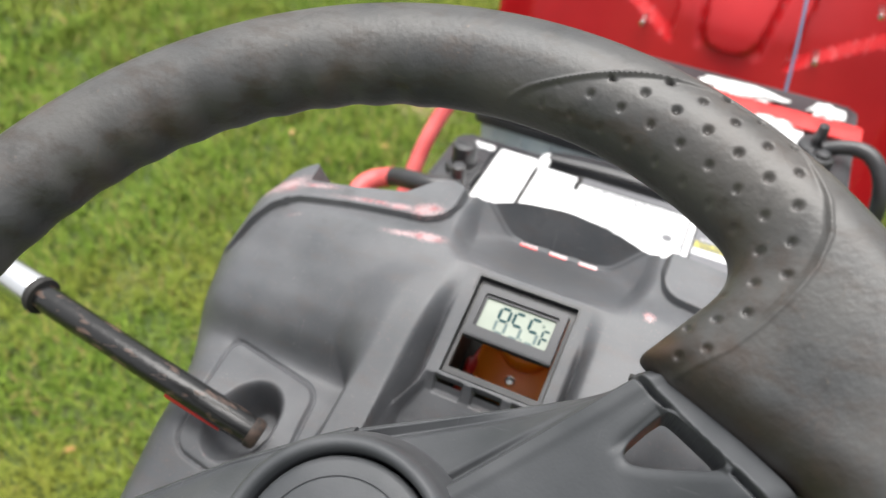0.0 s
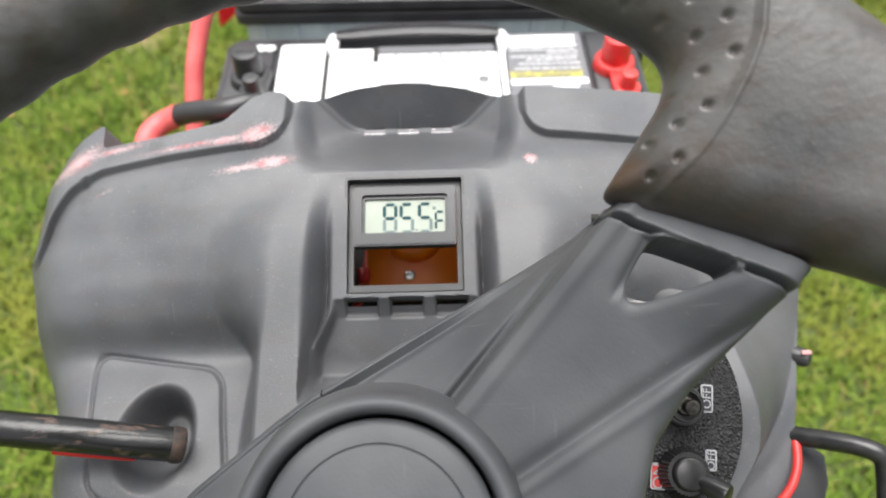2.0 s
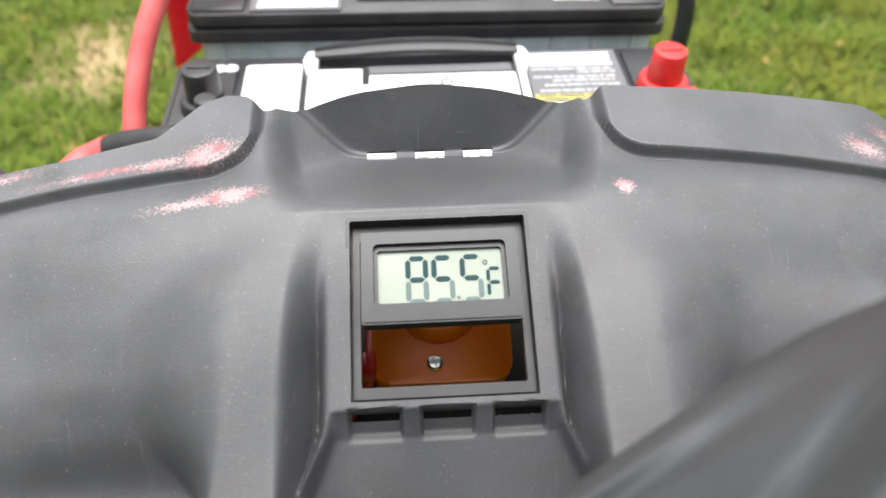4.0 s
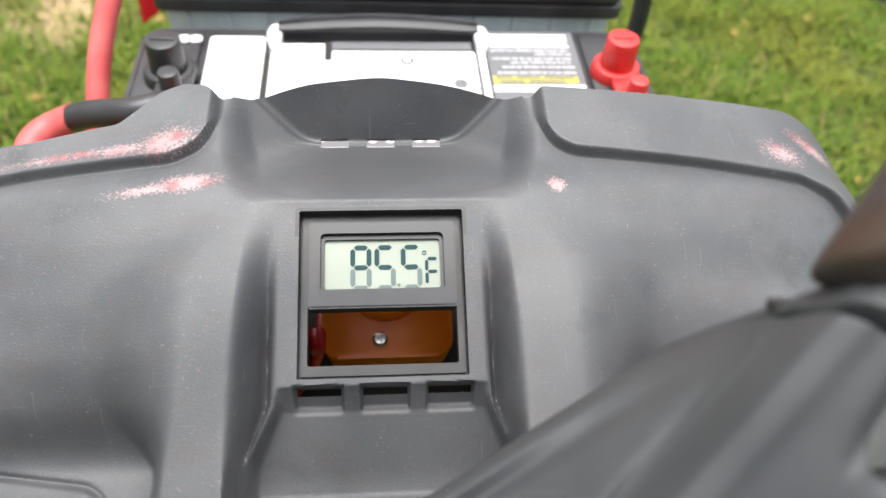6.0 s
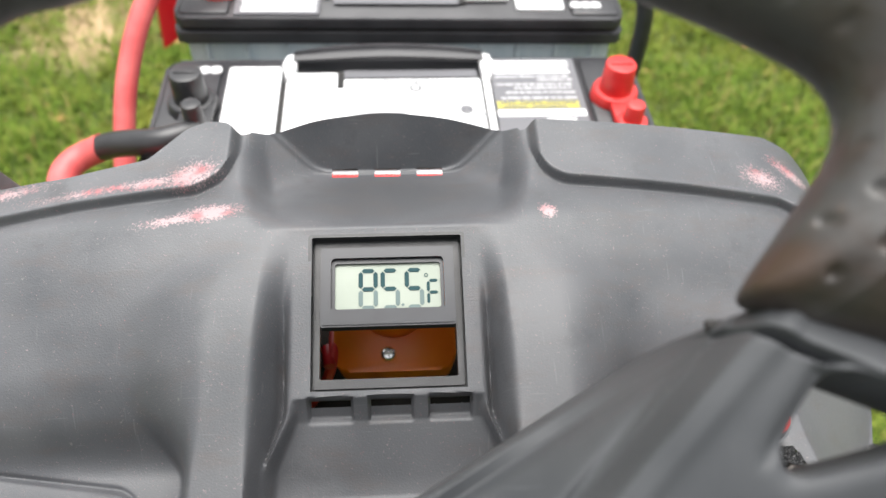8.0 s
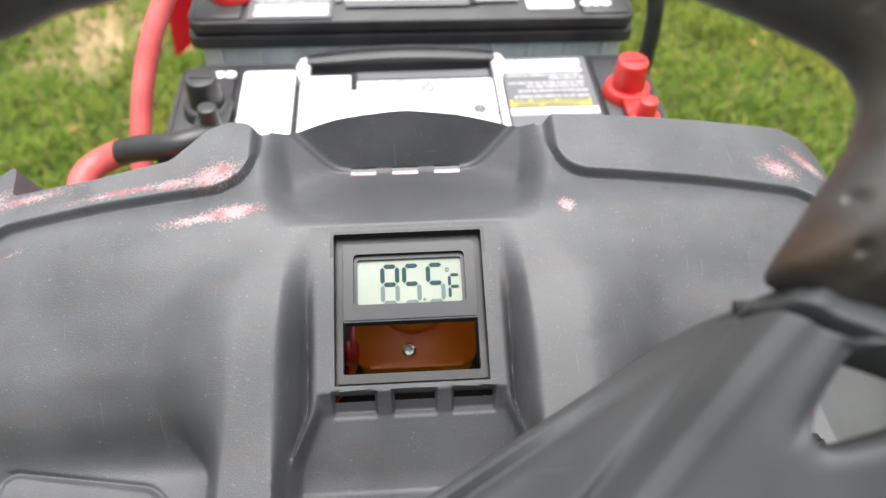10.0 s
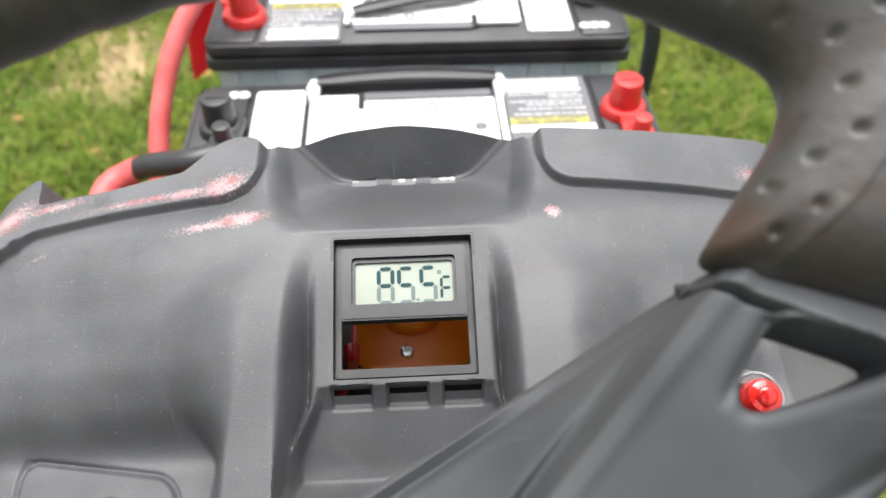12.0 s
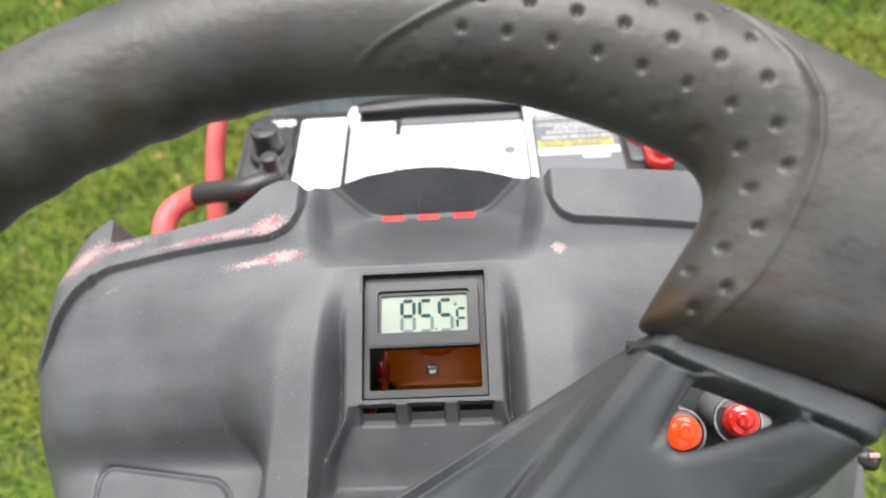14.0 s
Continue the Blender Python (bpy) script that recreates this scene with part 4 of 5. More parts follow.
def toggle(u, v, ring, knob_r, lean, reach, ribs):
    at = lambda n: (u / 1000, v / 1000, n / 1000)
    bm = bmesh.new()
    cyl(bm, at(11), at(16.2), ring / 1000, (ring - 0.9) / 1000, 48, 0.0008)
    ob = part("toggle_switch", bm, plastic_smooth if not ribs else black_gloss, switches)
    bm = bmesh.new()
    if ribs:
        ribbed(bm, u, v, 12, 20.5, knob_r, ribs)
    else:
        ring_prism(bm, [(u / 1000 + knob_r / 1000 * math.cos(t), v / 1000 + knob_r / 1000 * math.sin(t)) for t in np.linspace(0, 2 * np.pi, 41)[:-1]],
                   [(u / 1000 + (knob_r - 1.3) / 1000 * math.cos(t), v / 1000 + (knob_r - 1.3) / 1000 * math.sin(t)) for t in np.linspace(0, 2 * np.pi, 41)[:-1]], 0.016, 0.0195)
    part("nut", bm, black_gloss, ob)
    bm = bmesh.new()
    cyl(bm, at(16), at(18.5 if not ribs else 24.4), 0.0046 if not ribs else 0.0078, 0.0042 if not ribs else 0.0066, 32, 0.0008)
    part("collar", bm, black_gloss if ribs else worn_metal, ob, "" if ribs else "worn dark metal collar")
    bm = bmesh.new()
    tip = ((u + lean[0]) / 1000, (v + lean[1]) / 1000, 0.018 + reach / 1000)
    cyl(bm, at(17.5), tip, 0.0025 if not ribs else 0.0034, 0.0036 if not ribs else 0.0048, 28, 0.0016)
    part("stick", bm, black_gloss if ribs else worn_metal, ob)


worn_metal = material("worn_dark_metal", (0.06, 0.058, 0.055), 0.4, 1.0)
vary(worn_metal, (0.03, 0.028, 0.026), (0.12, 0.11, 0.1), 400, 5)
toggle(119.8, -92.7, 9.3, 7.2, (0.6, -1.5), 8, 0)
toggle(117.4, -120.5, 10.2, 10.9, (13, -8.6), 10, 34)
bm = bmesh.new()
cyl(bm, (0.1338, -0.0708, 0.011), (0.1338, -0.0708, 0.0138), 0.0034, 0.0026, 24, 0.0008)
part("screw", bm, worn_metal, switches, "cross-head screw")


def sign(text, u, v, w, h, mat_frame, mat_back, turn, group_parent):
    m = pose(u / 1000, v / 1000, 0.0117, 0, 0, turn)
    bm = bmesh.new()
    prism(bm, [(x / 1000, y / 1000) for x, y in rounded(0, 0, w / 2, h / 2, 1)], 0, 0.0004)
    plate = part("label_plate", bm, mat_frame, group_parent)
    plate.matrix_local = m
    bm = bmesh.new()
    prism(bm, [(x / 1000, y / 1000) for x, y in rounded(0, 0, w / 2 - 0.7, h / 2 - 0.7, 0.6)], 0.0004, 0.0006)
    part("label_field", bm, mat_back, plate)
    cu = bpy.data.curves.new("text", 'FONT')
    cu.body, cu.size, cu.align_x, cu.align_y, cu.extrude = text, h * 0.00096, 'CENTER', 'CENTER', 0.0001
    tmp = bpy.data.objects.new("text", cu)
    scene.collection.objects.link(tmp)
    mesh = bpy.data.meshes.new_from_object(tmp.evaluated_get(bpy.context.evaluated_depsgraph_get()))
    bpy.data.objects.remove(tmp)
    mesh.materials.clear()
    ob = link("lettering", mesh, pale_print, plate)
    ob.location = (0, 0, 0.0008)


sign("OFF", 130.8, -89.8, 12, 5.2, pale_print, bezel_black, 84, switches)
sign("OFF", 129.8, -115.6, 8.8, 4.8, pale_print, bezel_black, 84, switches)
sign("ON", 107.0, -121.6, 11, 7.0, pale_print, red_plastic, 84, switches)
sign("ON", 110.5, -92.0, 8, 5.6, pale_print, red_plastic, 84, switches)

# ---- indicator lamps ----
lit_lens = material("lit_red_lens", (0.7, 0.03, 0.01), 0.15)
vary(lit_lens, (0.6, 0.02, 0.008), (0.8, 0.05, 0.015), 260, 3)
lit_lens.node_tree.nodes["Principled BSDF"].inputs["Emission Color"].default_value = (1, 0.1, 0.01, 1)
lit_lens.node_tree.nodes["Principled BSDF"].inputs["Emission Strength"].default_value = 0.35
dull_chrome = material("dull_chrome", (0.4, 0.4, 0.41), 0.38, 1.0)
vary(dull_chrome, (0.18, 0.18, 0.185), (0.3, 0.3, 0.305), 300, 4)
for u, v, n in ((102.6, -56.2, 23.5), (125.3, -52.6, 23.5)):
    lamp = thing("indicator_lamp", "round red indicator lamp in a chrome ring", "indicator lamp", FACE @ pose(u / 1000, v / 1000, n / 1000) @ Matrix.Scale(0.86, 4), group="indicator lamps")
    bm = bmesh.new()
    cyl(bm, (0.001, 0.011, -0.05), (0, 0.0018, -0.0115), 0.0094, None, 40, 0.0008)
    part("socket", bm, grey_socket, lamp, "grey plastic socket")
    bm = bmesh.new()
    rim = [(0.0112 * math.cos(a), 0.0112 * math.sin(a)) for a in np.linspace(0, 2 * np.pi, 49)[:-1]]
    bore = [(0.0101 * math.cos(a), 0.0101 * math.sin(a)) for a in np.linspace(0, 2 * np.pi, 49)[:-1]]
    ring_prism(bm, rim, bore, -0.0118, -0.0092)
    part("ring", bm, dull_chrome, lamp, "thin chrome ring")
    bm = bmesh.new()
    cyl(bm, (0, 0, -0.0118), (0, 0, -0.0105), 0.0102, None, 40)
    part("seat", bm, dark, lamp)
    bm = bmesh.new()
    cyl(bm, (0, 0, -0.0115), (0, -0.0004, 0.0), 0.0082, 0.0072, 40, 0.0024)
    cyl(bm, (0, -0.0003, 0.0), (0, -0.0006, 0.0018), 0.0046, 0.0036, 32, 0.0013)
    lit = u < 110
    part("lens", bm, lit_lens if lit else red_lens, lamp, "lit orange-red domed lens" if lit else "domed red lens")


# ---- batteries ----
LEN, DEEP, TALL = 0.330, 0.173, 0.215


def plate_part(name, x, y, hx, hy, r, z0, z1, mat, parent, label=""):
    bm = bmesh.new()
    prism(bm, rounded(x, y, hx, hy, r, 4), z0, z1)
    return part(name, bm, mat, parent, label)


def battery(m, label, handle):
    """A deep-cycle battery; posts at the far side in its own frame, the top at z = 0."""
    b = thing("car_battery", label, "battery", m, group="batteries")
    hx, hy = LEN / 2, DEEP / 2
    bm = bmesh.new()
    box(bm, (-hx + 0.006, -hy + 0.006, -TALL), (hx - 0.006, hy - 0.006, -0.02), 0.004)
    case = part("case", bm, grey_case, b, "pale grey translucent case")
    bm = bmesh.new()
    box(bm, (-0.0018, -0.0014, -TALL + 0.02), (0.0018, 0.0014, -0.024), 0.0008, 1)
    rib = part("rib", bm, grey_case, case)
    for sy in (-1, 1):
        for i in range(11):
            ob = rib if sy < 0 and i == 0 else link("rib", rib.data, None, case)
            ob.location = (-hx + 0.02 + i * 0.029, sy * (hy - 0.0055), 0)
    bm = bmesh.new()
    prism(bm, rounded(0, 0, hx, hy, 0.008), -0.0215, -0.0125, 0.0015)
    lid = part("lid", bm, black_case, b, "black plastic lid")
    bm = bmesh.new()
    prism(bm, rounded(0, 0, hx - 0.003, hy - 0.003, 0.008), -0.013, -0.0085)
    part("lid_groove", bm, dark, lid)
    bm = bmesh.new()
    prism(bm, rounded(0, 0, hx - 0.001, hy - 0.001, 0.01), -0.009, -0.0015, 0.0025)
    part("lid_top", bm, black_case, lid)
    for sx in (-1, 1):
        bm = bmesh.new()
        box(bm, (sx * 0.143 - 0.018, 0.006, -0.004), (sx * 0.143 + 0.018, hy - 0.006, 0.0006), 0.003)
        part("terminal_base", bm, black_case, lid)
    # carrying handle: a flat strap, slightly arched
    k = 40
    hv, hf = [], []
    for i in range(k + 1):
        x = -0.066 + 0.132 * i / k
        z = 0.002 + 0.0055 * math.cos(math.pi * x / 0.15)
        ends = 0.0078 * (1 - 0.35 * (abs(x) / 0.066) ** 4)
        for yy, zz in ((-ends, 0.0), (-ends, 0.0028), (-ends * 0.4, 0.004), (-ends * 0.25, 0.0022), (ends * 0.25, 0.0022), (ends * 0.4, 0.004), (ends, 0.0028), (ends, 0.0)):
            hv.append((x, yy, z + zz))
        if i:
            o = (i - 1) * 8
            hf += [(o + j, o + (j + 1) % 8, o + 8 + (j + 1) % 8, o + 8 + j) for j in range(8)]
    hf += [tuple(range(7, -1, -1)), tuple(range(k * 8, k * 8 + 8))]
    strap_ob = data_part("handle", hv, hf, black_case, b, "black strap handle", 30)
    hm = pose(handle[0], hy - 0.007 - handle[1], 0, 0, 0, handle[2])
    strap_ob.matrix_local = hm
    for sx in (-1, 1):
        bm = bmesh.new()
        outline = [(sx * 0.0640, -0.02), (sx * 0.0700, -0.023), (sx * 0.0735, -0.006), (sx * 0.071, 0.003), (sx * 0.066, 0.0045), (sx * 0.063, 0.0)]
        prism(bm, outline if sx > 0 else outline[::-1], -0.001, 0.0046, 0.0016)
        mount = part("handle_mount", bm, white_label, b, "white handle mount")
        mount.matrix_local = hm
    bm = bmesh.new()
    box(bm, (0.0535, -hy + 0.03, -0.001), (0.0585, hy - 0.026, 0.0025), 0.0012)
    part("rail", bm, white_label, b, "white moulded rail")
    plate_part("label_plate", -0.1022, 0.026, 0.0178, 0.0485, 0.003, -0.0015, 0.0004, white_label, b, "white rounded label")
    plate_part("label_plate", -0.0145, 0.010, 0.0665, 0.049, 0.002, -0.0015, 0.0004, white_label, b, "wide white printed label")
    plate_part("label_plate", -0.0625, 0.034, 0.0165, 0.03, 0.001, 0.0002, 0.0022, white_label, b)
    plate_part("label_edge", -0.0445, 0.058, 0.003, 0.009, 0.0005, 0.0004, 0.0009, dark, b)
    plate_part("label_gap", -0.0822, 0.022, 0.0018, 0.034, 0.0005, 0.0004, 0.0012, dark, b)
    plate_part("label_edge", 0.004, 0.0645, 0.046, 0.0042, 0.0005, 0.0004, 0.0008, grey_print, b)
    plate_part("warning_label", 0.0905, 0.036, 0.0305, 0.046, 0.001, -0.0015, 0.0002, grey_print, b, "grey warning label with rows of print")
    g = random.Random(5)
    lines = (0.0775, 0.0735, 0.0695, 0.0655, 0.0605, 0.0565, 0.0515, 0.0475, 0.0425, 0.0365)
    for i, y in enumerate(lines):
        x, end = 0.0625 + (0.0, 0.0, 0.0, 0.0, 0.0, 0.029, 0.0, 0.012, 0.006, 0.002)[i], 0.1165 - (0.0, 0.0, 0.001, 0.0, 0.002, 0.0, 0.001, 0.002, 0.0, 0.0)[i]
        while x < end:
            w = min(g.uniform(0.003, 0.011), end - x)
            plate_part("print_bar", x + w / 2, y, max(w, 0.001) / 2, 0.0012 if i < 4 else 0.0012, 0.0003, 0.0002, 0.0005, white_label if i < 4 else pale_print, b)
            x += w + (0.0005 if i < 4 else 0.0009)
    for x0, x1, y, h, mat in ((0.0610, 0.1165, 0.0315, 0.0015, yellow_print), (0.0610, 0.1165, 0.0275, 0.0015, yellow_print), (0.0605, 0.1200, 0.0205, 0.0034, white_label), (0.0925, 0.1120, 0.0135, 0.0012, white_label)):
        plate_part("print_bar", (x0 + x1) / 2, y, (x1 - x0) / 2, h, 0.0003, 0.0002, 0.0005, mat, b)
    for x0, x1, y in ((0.063, 0.074, 0.0315), (0.076, 0.092, 0.0315), (0.094, 0.115, 0.0315), (0.065, 0.081, 0.0273), (0.084, 0.108, 0.0273)):
        plate_part("print_bar", (x0 + x1) / 2, y, (x1 - x0) / 2, 0.0006, 0.0002, 0.0005, 0.0008, grey_print, b)
    for x, y in ((0.007, 0.049), (0.04, 0.025)):
        bm = bmesh.new()
        ring = [(x + 0.0044 * math.cos(a), y + 0.0044 * math.sin(a)) for a in np.linspace(0, 2 * np.pi, 21)[:-1]]
        hole = [(x + 0.0024 * math.cos(a), y + 0.0024 * math.sin(a)) for a in np.linspace(0, 2 * np.pi, 21)[:-1]]
        ring_prism(bm, ring, hole, 0.0004, 0.0009)
        part("label_mark", bm, grey_print, b)
        plate_part("label_mark", x, y, 0.0026, 0.0014, 0.0008, 0.0004, 0.0008, white_label if y > 0.04 else grey_print, b)
    for x, y, w in ((-0.1, 0.049, 0.010), (-0.1, 0.041, 0.010), (-0.1, 0.033, 0.010), (-0.1, 0.0, 0.012), (-0.02, 0.035, 0.03), (0.022, 0.04, 0.02), (-0.02, 0.022, 0.04), (0.02, 0.02, 0.012), (0.055, 0.02, 0.012), (-0.01, 0.004, 0.06)):
        plate_part("print_bar", x, y, w / 2, 0.0007, 0.0002, 0.0003, 0.0007, grey_print, b)
    plate_part("print_band", -0.016, -0.0285, 0.056, 0.0052, 0.0004, 0.0004, 0.0007, grey_print, b)
    for x, y, w in ((-0.046, -0.026, 0.005), (-0.0165, -0.0275, 0.004), (-0.0065, -0.0275, 0.0045), (-0.0005, -0.0275, 0.0045), (0.0105, -0.027, 0.005), (0.017, -0.027, 0.006), (0.0245, -0.027, 0.005)):
        plate_part("print_spot", x, y, w / 2, 0.0026, 0.0012, 0.0006, 0.0009, white_label, b)
    for y, x0, x1 in ((0.056, -0.03, 0.045), (0.0505, -0.03, -0.004), (0.0505, 0.017, 0.045), (0.014, -0.07, 0.03), (0.0095, -0.07, 0.01)):
        x = x0
        while x < x1:
            w = min(g.uniform(0.003, 0.009), x1 - x)
            plate_part("print_bar", x + w / 2, y, max(w, 0.001) / 2, 0.0009, 0.0003, 0.0003, 0.0008, grey_print, b)
            x += w + 0.0014
    for i in range(3):
        plate_part("embossed_mark", -0.1435 + i * 0.0072, 0.070, 0.0044, 0.0040, 0.0038, 0.0003, 0.0016, white_label, b)
    return b


def post(base, mat, label, lug, tall=0.02, pin=0.0112):
    """Terminal boot: clamp ring, main post with slotted top and a smaller stud beside it."""
    t = thing("battery_terminal", label, "terminal", Matrix.Translation(base))
    bm = bmesh.new()
    cyl(bm, (0, 0, -0.002), (0, 0, 0.007), 0.0165, 0.015, 32, 0.0015)
    part("clamp", bm, mat, t)
    bm = bmesh.new()
    cyl(bm, (0, 0, 0.006), (0, 0, 0.0265), pin, pin * 0.9, 32, 0.0012)
    box(bm, (-0.007 * pin / 0.0112, -0.0012, 0.0262), (0.007 * pin / 0.0112, 0.0012, 0.0274), 0.0004)
    part("cap", bm, mat, t)
    bm = bmesh.new()
    x, y = lug
    box(bm, (min(0, x) - 0.006, min(0, y) - 0.006, 0.0), (max(0, x) + 0.006, max(0, y) + 0.006, 0.006), 0.002)
    cyl(bm, (x, y, 0.0), (x, y, tall), 0.0066, 0.0058, 24, 0.001)
    cyl(bm, (x, y, 0.0), (x, y, 0.008), 0.0105, 0.0098, 24, 0.001)
    part("stud", bm, mat, t)
    return t


FRONT = pose(0.0115, 0.199, 0.762, 0, 0, 1.0)
REAR = pose(0.0095, 0.397, 0.777, 0, 0, 180.2)
battery(FRONT, "black-lidded grey car battery with white labels, near the dashboard", (-0.0105, 0.0, 0))
battery(REAR, "black-lidded grey car battery with white labels, standing farther forward", (-0.013, 0.048, 13))
post((-0.1275, 0.228, 0.763), plastic_smooth, "black plastic terminal cover on the battery", (0.0095, -0.034), 0.029)
post((0.1525, 0.238, 0.763), red_plastic, "bright red terminal cover on the battery", (0.004, -0.034))
post((-0.125, 0.347, 0.778), red_plastic, "large red terminal cover with heavy cable", (-0.012, 0.02))
post((0.141, 0.386, 0.778), plastic_smooth, "black terminal cover on the forward battery", (0.006, -0.02), 0.012, 0.0055)

# ---- cables ----
tagged(tube("battery_cable", [(-0.126, 0.347, 0.808), (-0.137, 0.342, 0.816), (-0.153, 0.33, 0.811), (-0.17, 0.305, 0.788), (-0.1835, 0.275, 0.755), (-0.188, 0.24, 0.715), (-0.188, 0.2, 0.67), (-0.17, 0.16, 0.6), (-0.14, 0.12, 0.52)], 0.0075, red_rubber),
       "thick red battery cable sagging beside the batteries", "cable")
cable = thing("battery_cable", "short red cable with black sleeve at the terminal", "cable")
tube("sleeve", [(-0.117, 0.190, 0.774), (-0.128, 0.1795, 0.7765), (-0.142, 0.179, 0.774), (-0.1575, 0.184, 0.770), (-0.173, 0.190, 0.763), (-0.184, 0.1925, 0.756)], 0.0082, plastic_smooth, cable, "black shrink sleeve")
tube("core", [(-0.176, 0.191, 0.761), (-0.188, 0.192, 0.7545), (-0.1985, 0.184, 0.754), (-0.2005, 0.168, 0.750), (-0.201, 0.153, 0.725), (-0.192, 0.143, 0.65), (-0.15, 0.12, 0.54)], 0.0085, red_rubber, cable, "red rubber cable")
tagged(tube("black_cable", [(0.146, 0.378, 0.786), (0.17, 0.382, 0.797), (0.191, 0.372, 0.794), (0.203, 0.356, 0.768), (0.207, 0.357, 0.73), (0.208, 0.362, 0.68), (0.2, 0.36, 0.56)], 0.0068, plastic_smooth),
       "black battery cable hanging beside the batteries", "cable")

# ---- strap round the forward battery ----
strap = thing("hold_down_strap", "bright red strap over the forward battery with white residue", "strap")
bm = bmesh.new()
box(bm, (-0.16, 0.412, 0.7785), (0.177, 0.44, 0.7815), 0.0008)
part("band", bm, red_plastic, strap)
for x in (-0.1585, 0.1765):
    bm = bmesh.new()
    box(bm, (x - 0.0015, 0.412, 0.752), (x + 0.0015, 0.44, 0.7805), 0.0006)
    part("band", bm, red_plastic, strap)
for cx, cy, sx, sy in ((0.066, 0.456, 0.036, 0.012), (0.1, 0.411, 0.02, 0.006), (0.146, 0.456, 0.015, 0.012), (-0.03, 0.452, 0.02, 0.01)):
    bm = bmesh.new()
    bmesh.ops.create_icosphere(bm, subdivisions=4, radius=1)
    for v in bm.verts:
        k = 1 + 0.5 * noise.noise(v.co * 2.1 + Vector((cx * 90, cy * 70, 0)))
        v.co = Vector((cx + v.co.x * sx * k, cy + v.co.y * sy * k, 0.7785 + max(-0.001, v.co.z * 0.005 * k)))
    part("residue", bm, foam, strap, "white crusty residue")

low_strap = thing("hold_down_strap", "bright red strap over the battery behind the dashboard", "strap")
bm = bmesh.new()
box(bm, (-0.158, 0.128, 0.7625), (0.181, 0.1605, 0.7655), 0.0008)
part("band", bm, red_plastic, low_strap)
for x in (-0.1595, 0.1825):
    bm = bmesh.new()
    box(bm, (x - 0.0015, 0.128, 0.68), (x + 0.0015, 0.1605, 0.765), 0.0006)
    part("band", bm, red_plastic, low_strap)

# ---- hood ----
hood = thing("mower_hood", "glossy red mower hood tipped forward, inner side showing", "hood")


def hood_sheet():
    x, s = np.meshgrid(np.linspace(-0.315, 0.30, 160), np.linspace(0, 1, 120))
    z0 = 0.36 + 0.1 * (1 - step(x, -0.29, -0.16))
    z = z0 + (0.98 - z0) * s
    y = 0.80 + 0.16 * s + 0.05 * np.cos(x / 0.31 * np.pi / 2)
    # moulded tongue in the middle, hollows beside it, swollen lower part
    cx = x - 0.026
    ac = np.abs(cx)
    width = 0.037 + np.clip(z - 0.62, 0, 0.2) * 0.17
    foot = 0.614 + 0.022 * np.clip(ac / width, 0, 1.2) ** 5
    lift = (1 - step(ac, width - 0.004, width + 0.004)) * step(z, foot, foot + 0.008) * 0.012
    groove = 0.006 * np.exp(-((ac - width - 0.007) / 0.004) ** 2) * step(z, 0.61, 0.62)
    inner = 0.084 + np.clip(z - 0.61, 0, 0.2) * 0.1
    sill = 0.602 + (ac - 0.084) * 0.55
    dish = step(ac, inner, inner + 0.006) * step(z, sill, sill + 0.006) * (1 - step(ac, 0.2, 0.21)) * 0.024
    swell = 0.05 * np.exp(-(cx / 0.13) ** 2) * (1 - step(z, 0.64, 0.78))
    y = y - lift + groove + dish - swell
    y = y - 0.06 * step(np.abs(x + 0.007), 0.27, 0.31)
    return x, y, z


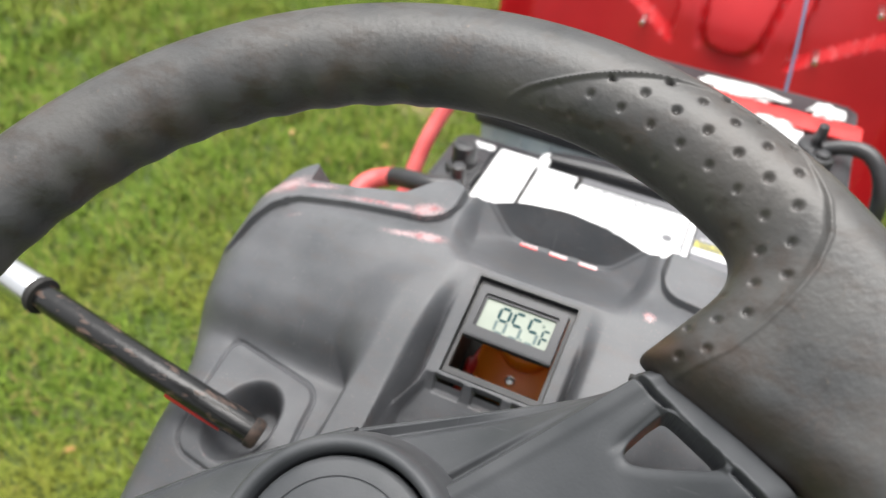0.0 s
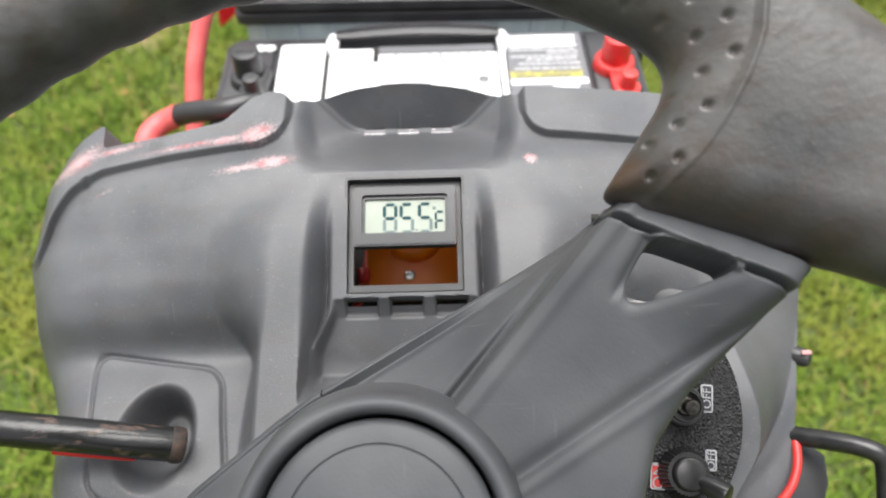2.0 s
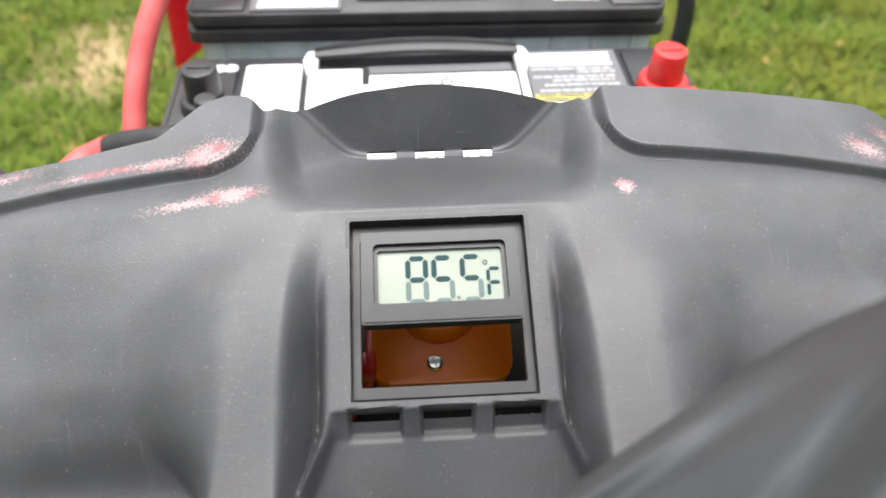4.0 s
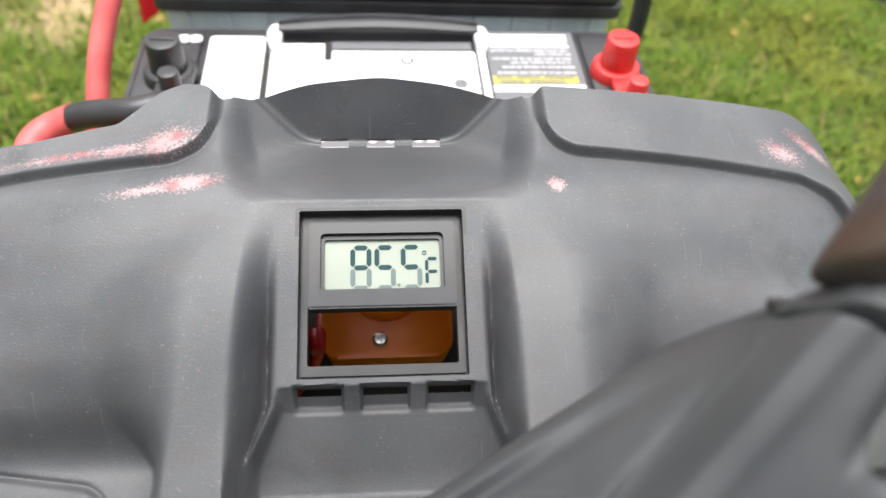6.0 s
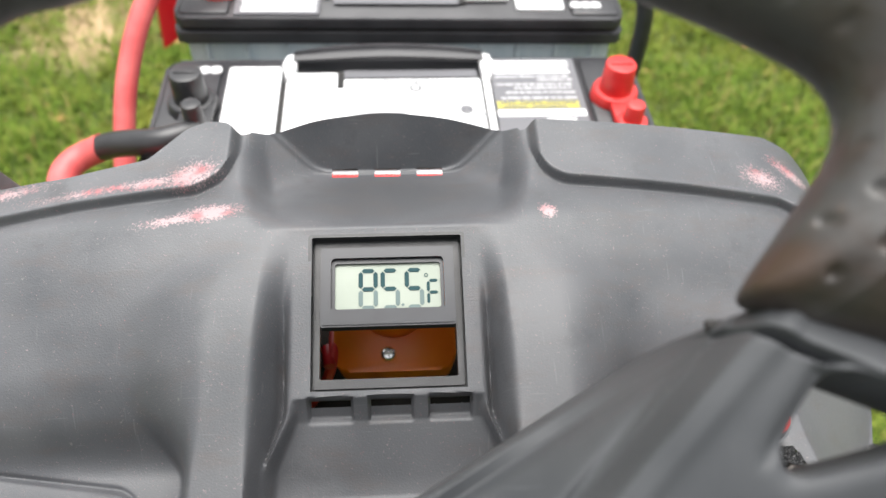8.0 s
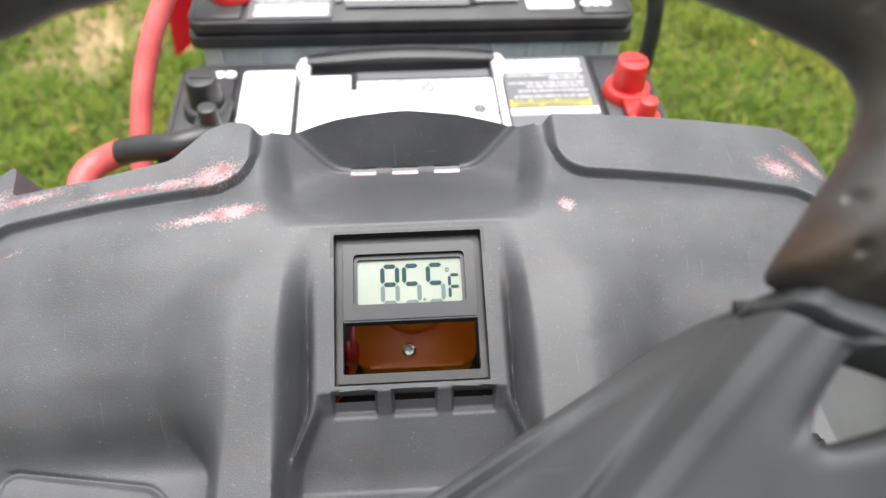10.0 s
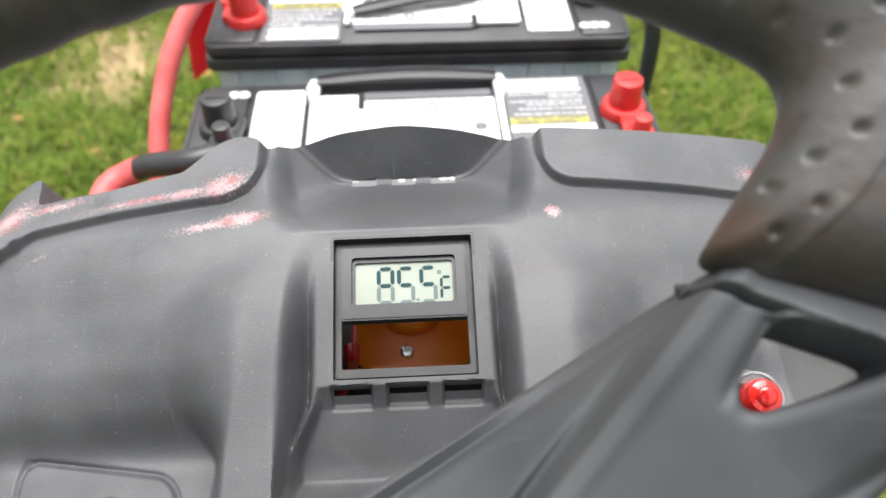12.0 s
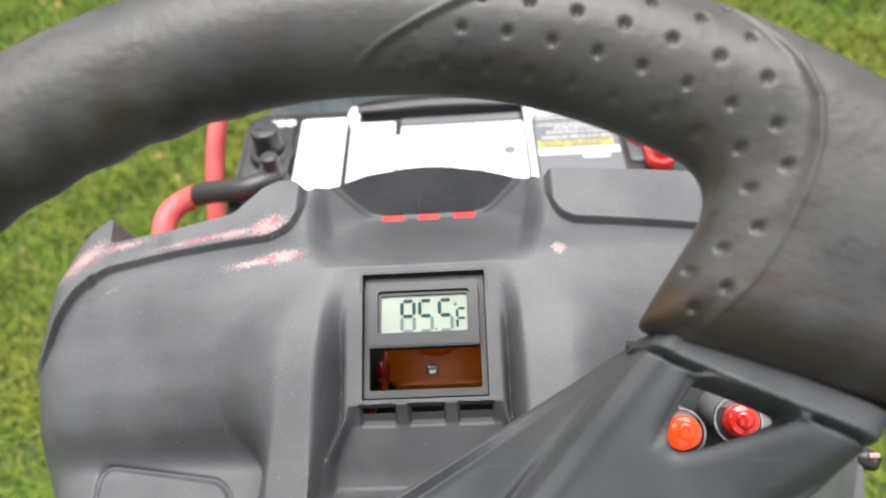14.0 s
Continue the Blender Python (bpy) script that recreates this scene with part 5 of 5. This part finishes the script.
hx, hyy, hz = hood_sheet()
r, c = hx.shape
idx = np.arange(r * c).reshape(r, c)
front_v = np.stack([hx, hyy, hz], -1).reshape(-1, 3)
back_v = front_v + np.array([0, 0.004, 0])
q = np.stack([idx[:-1, :-1], idx[:-1, 1:], idx[1:, 1:], idx[1:, :-1]], -1).reshape(-1, 4)
ring = np.concatenate([idx[0, :], idx[1:, -1], idx[-1, -2::-1], idx[-2:0:-1, 0]])
nxt = np.roll(ring, -1)
walls = np.stack([ring, ring + r * c, nxt + r * c, nxt], -1)
data_part("hood_panel", np.concatenate([front_v, back_v]).tolist(), np.concatenate([q, q[:, ::-1] + r * c, walls]).tolist(), red_paint, hood)
for x, z in ((-0.107, 0.626), (0.148, 0.63), (0.203, 0.715)):
    bm = bmesh.new()
    cyl(bm, (x, 0.905, z), (x, 0.868, z), 0.005, 0.004, 20, 0.001)
    part("bolt", bm, metal, hood, "bright bolt")
tagged(tube("hood_wire", [(0.115, 0.56, 0.67), (0.1115, 0.6, 0.727), (0.1, 0.62, 0.80), (0.085, 0.7, 0.87), (0.02, 0.8, 0.93)], 0.0018, material("blue_wire", (0.12, 0.2, 0.32), 0.4)),
       "thin blue wire running up to the hood", "wire")

# ---- chassis ----
chassis = thing("mower_chassis", "dark steel mower chassis carrying batteries and dashboard", "chassis")
bm = bmesh.new()
box(bm, (-0.17, 0.09, 0.532), (0.19, 0.5, 0.547), 0.003)
part("front_tray", bm, steel_frame, chassis)
bm = bmesh.new()
box(bm, (-0.16, 0.305, 0.547), (0.18, 0.49, 0.562), 0.003)
part("rear_block", bm, steel_frame, chassis)
for x in (-0.14, 0.15):
    bm = bmesh.new()
    box(bm, (x - 0.025, -0.5, 0.36), (x + 0.025, 0.86, 0.42), 0.004)
    part("rail", bm, steel_frame, chassis)
bm = bmesh.new()
box(bm, (-0.15, 0.1, 0.42), (0.16, 0.5, 0.532), 0.01)
part("tray_riser", bm, steel_frame, chassis)
bm = bmesh.new()
box(bm, (-0.11, -0.06, 0.4), (0.11, 0.06, 0.68), 0.03)
part("dash_tower", bm, steel_frame, chassis)
for x in (-0.14, 0.15):
    for y in (-0.4, 0.6):
        bm = bmesh.new()
        cyl(bm, (x - 0.05, y, 0.19), (x + 0.05, y, 0.19), 0.19, None, 48, 0.03)
        part("wheel", bm, rubber, chassis, "black rubber tyre")
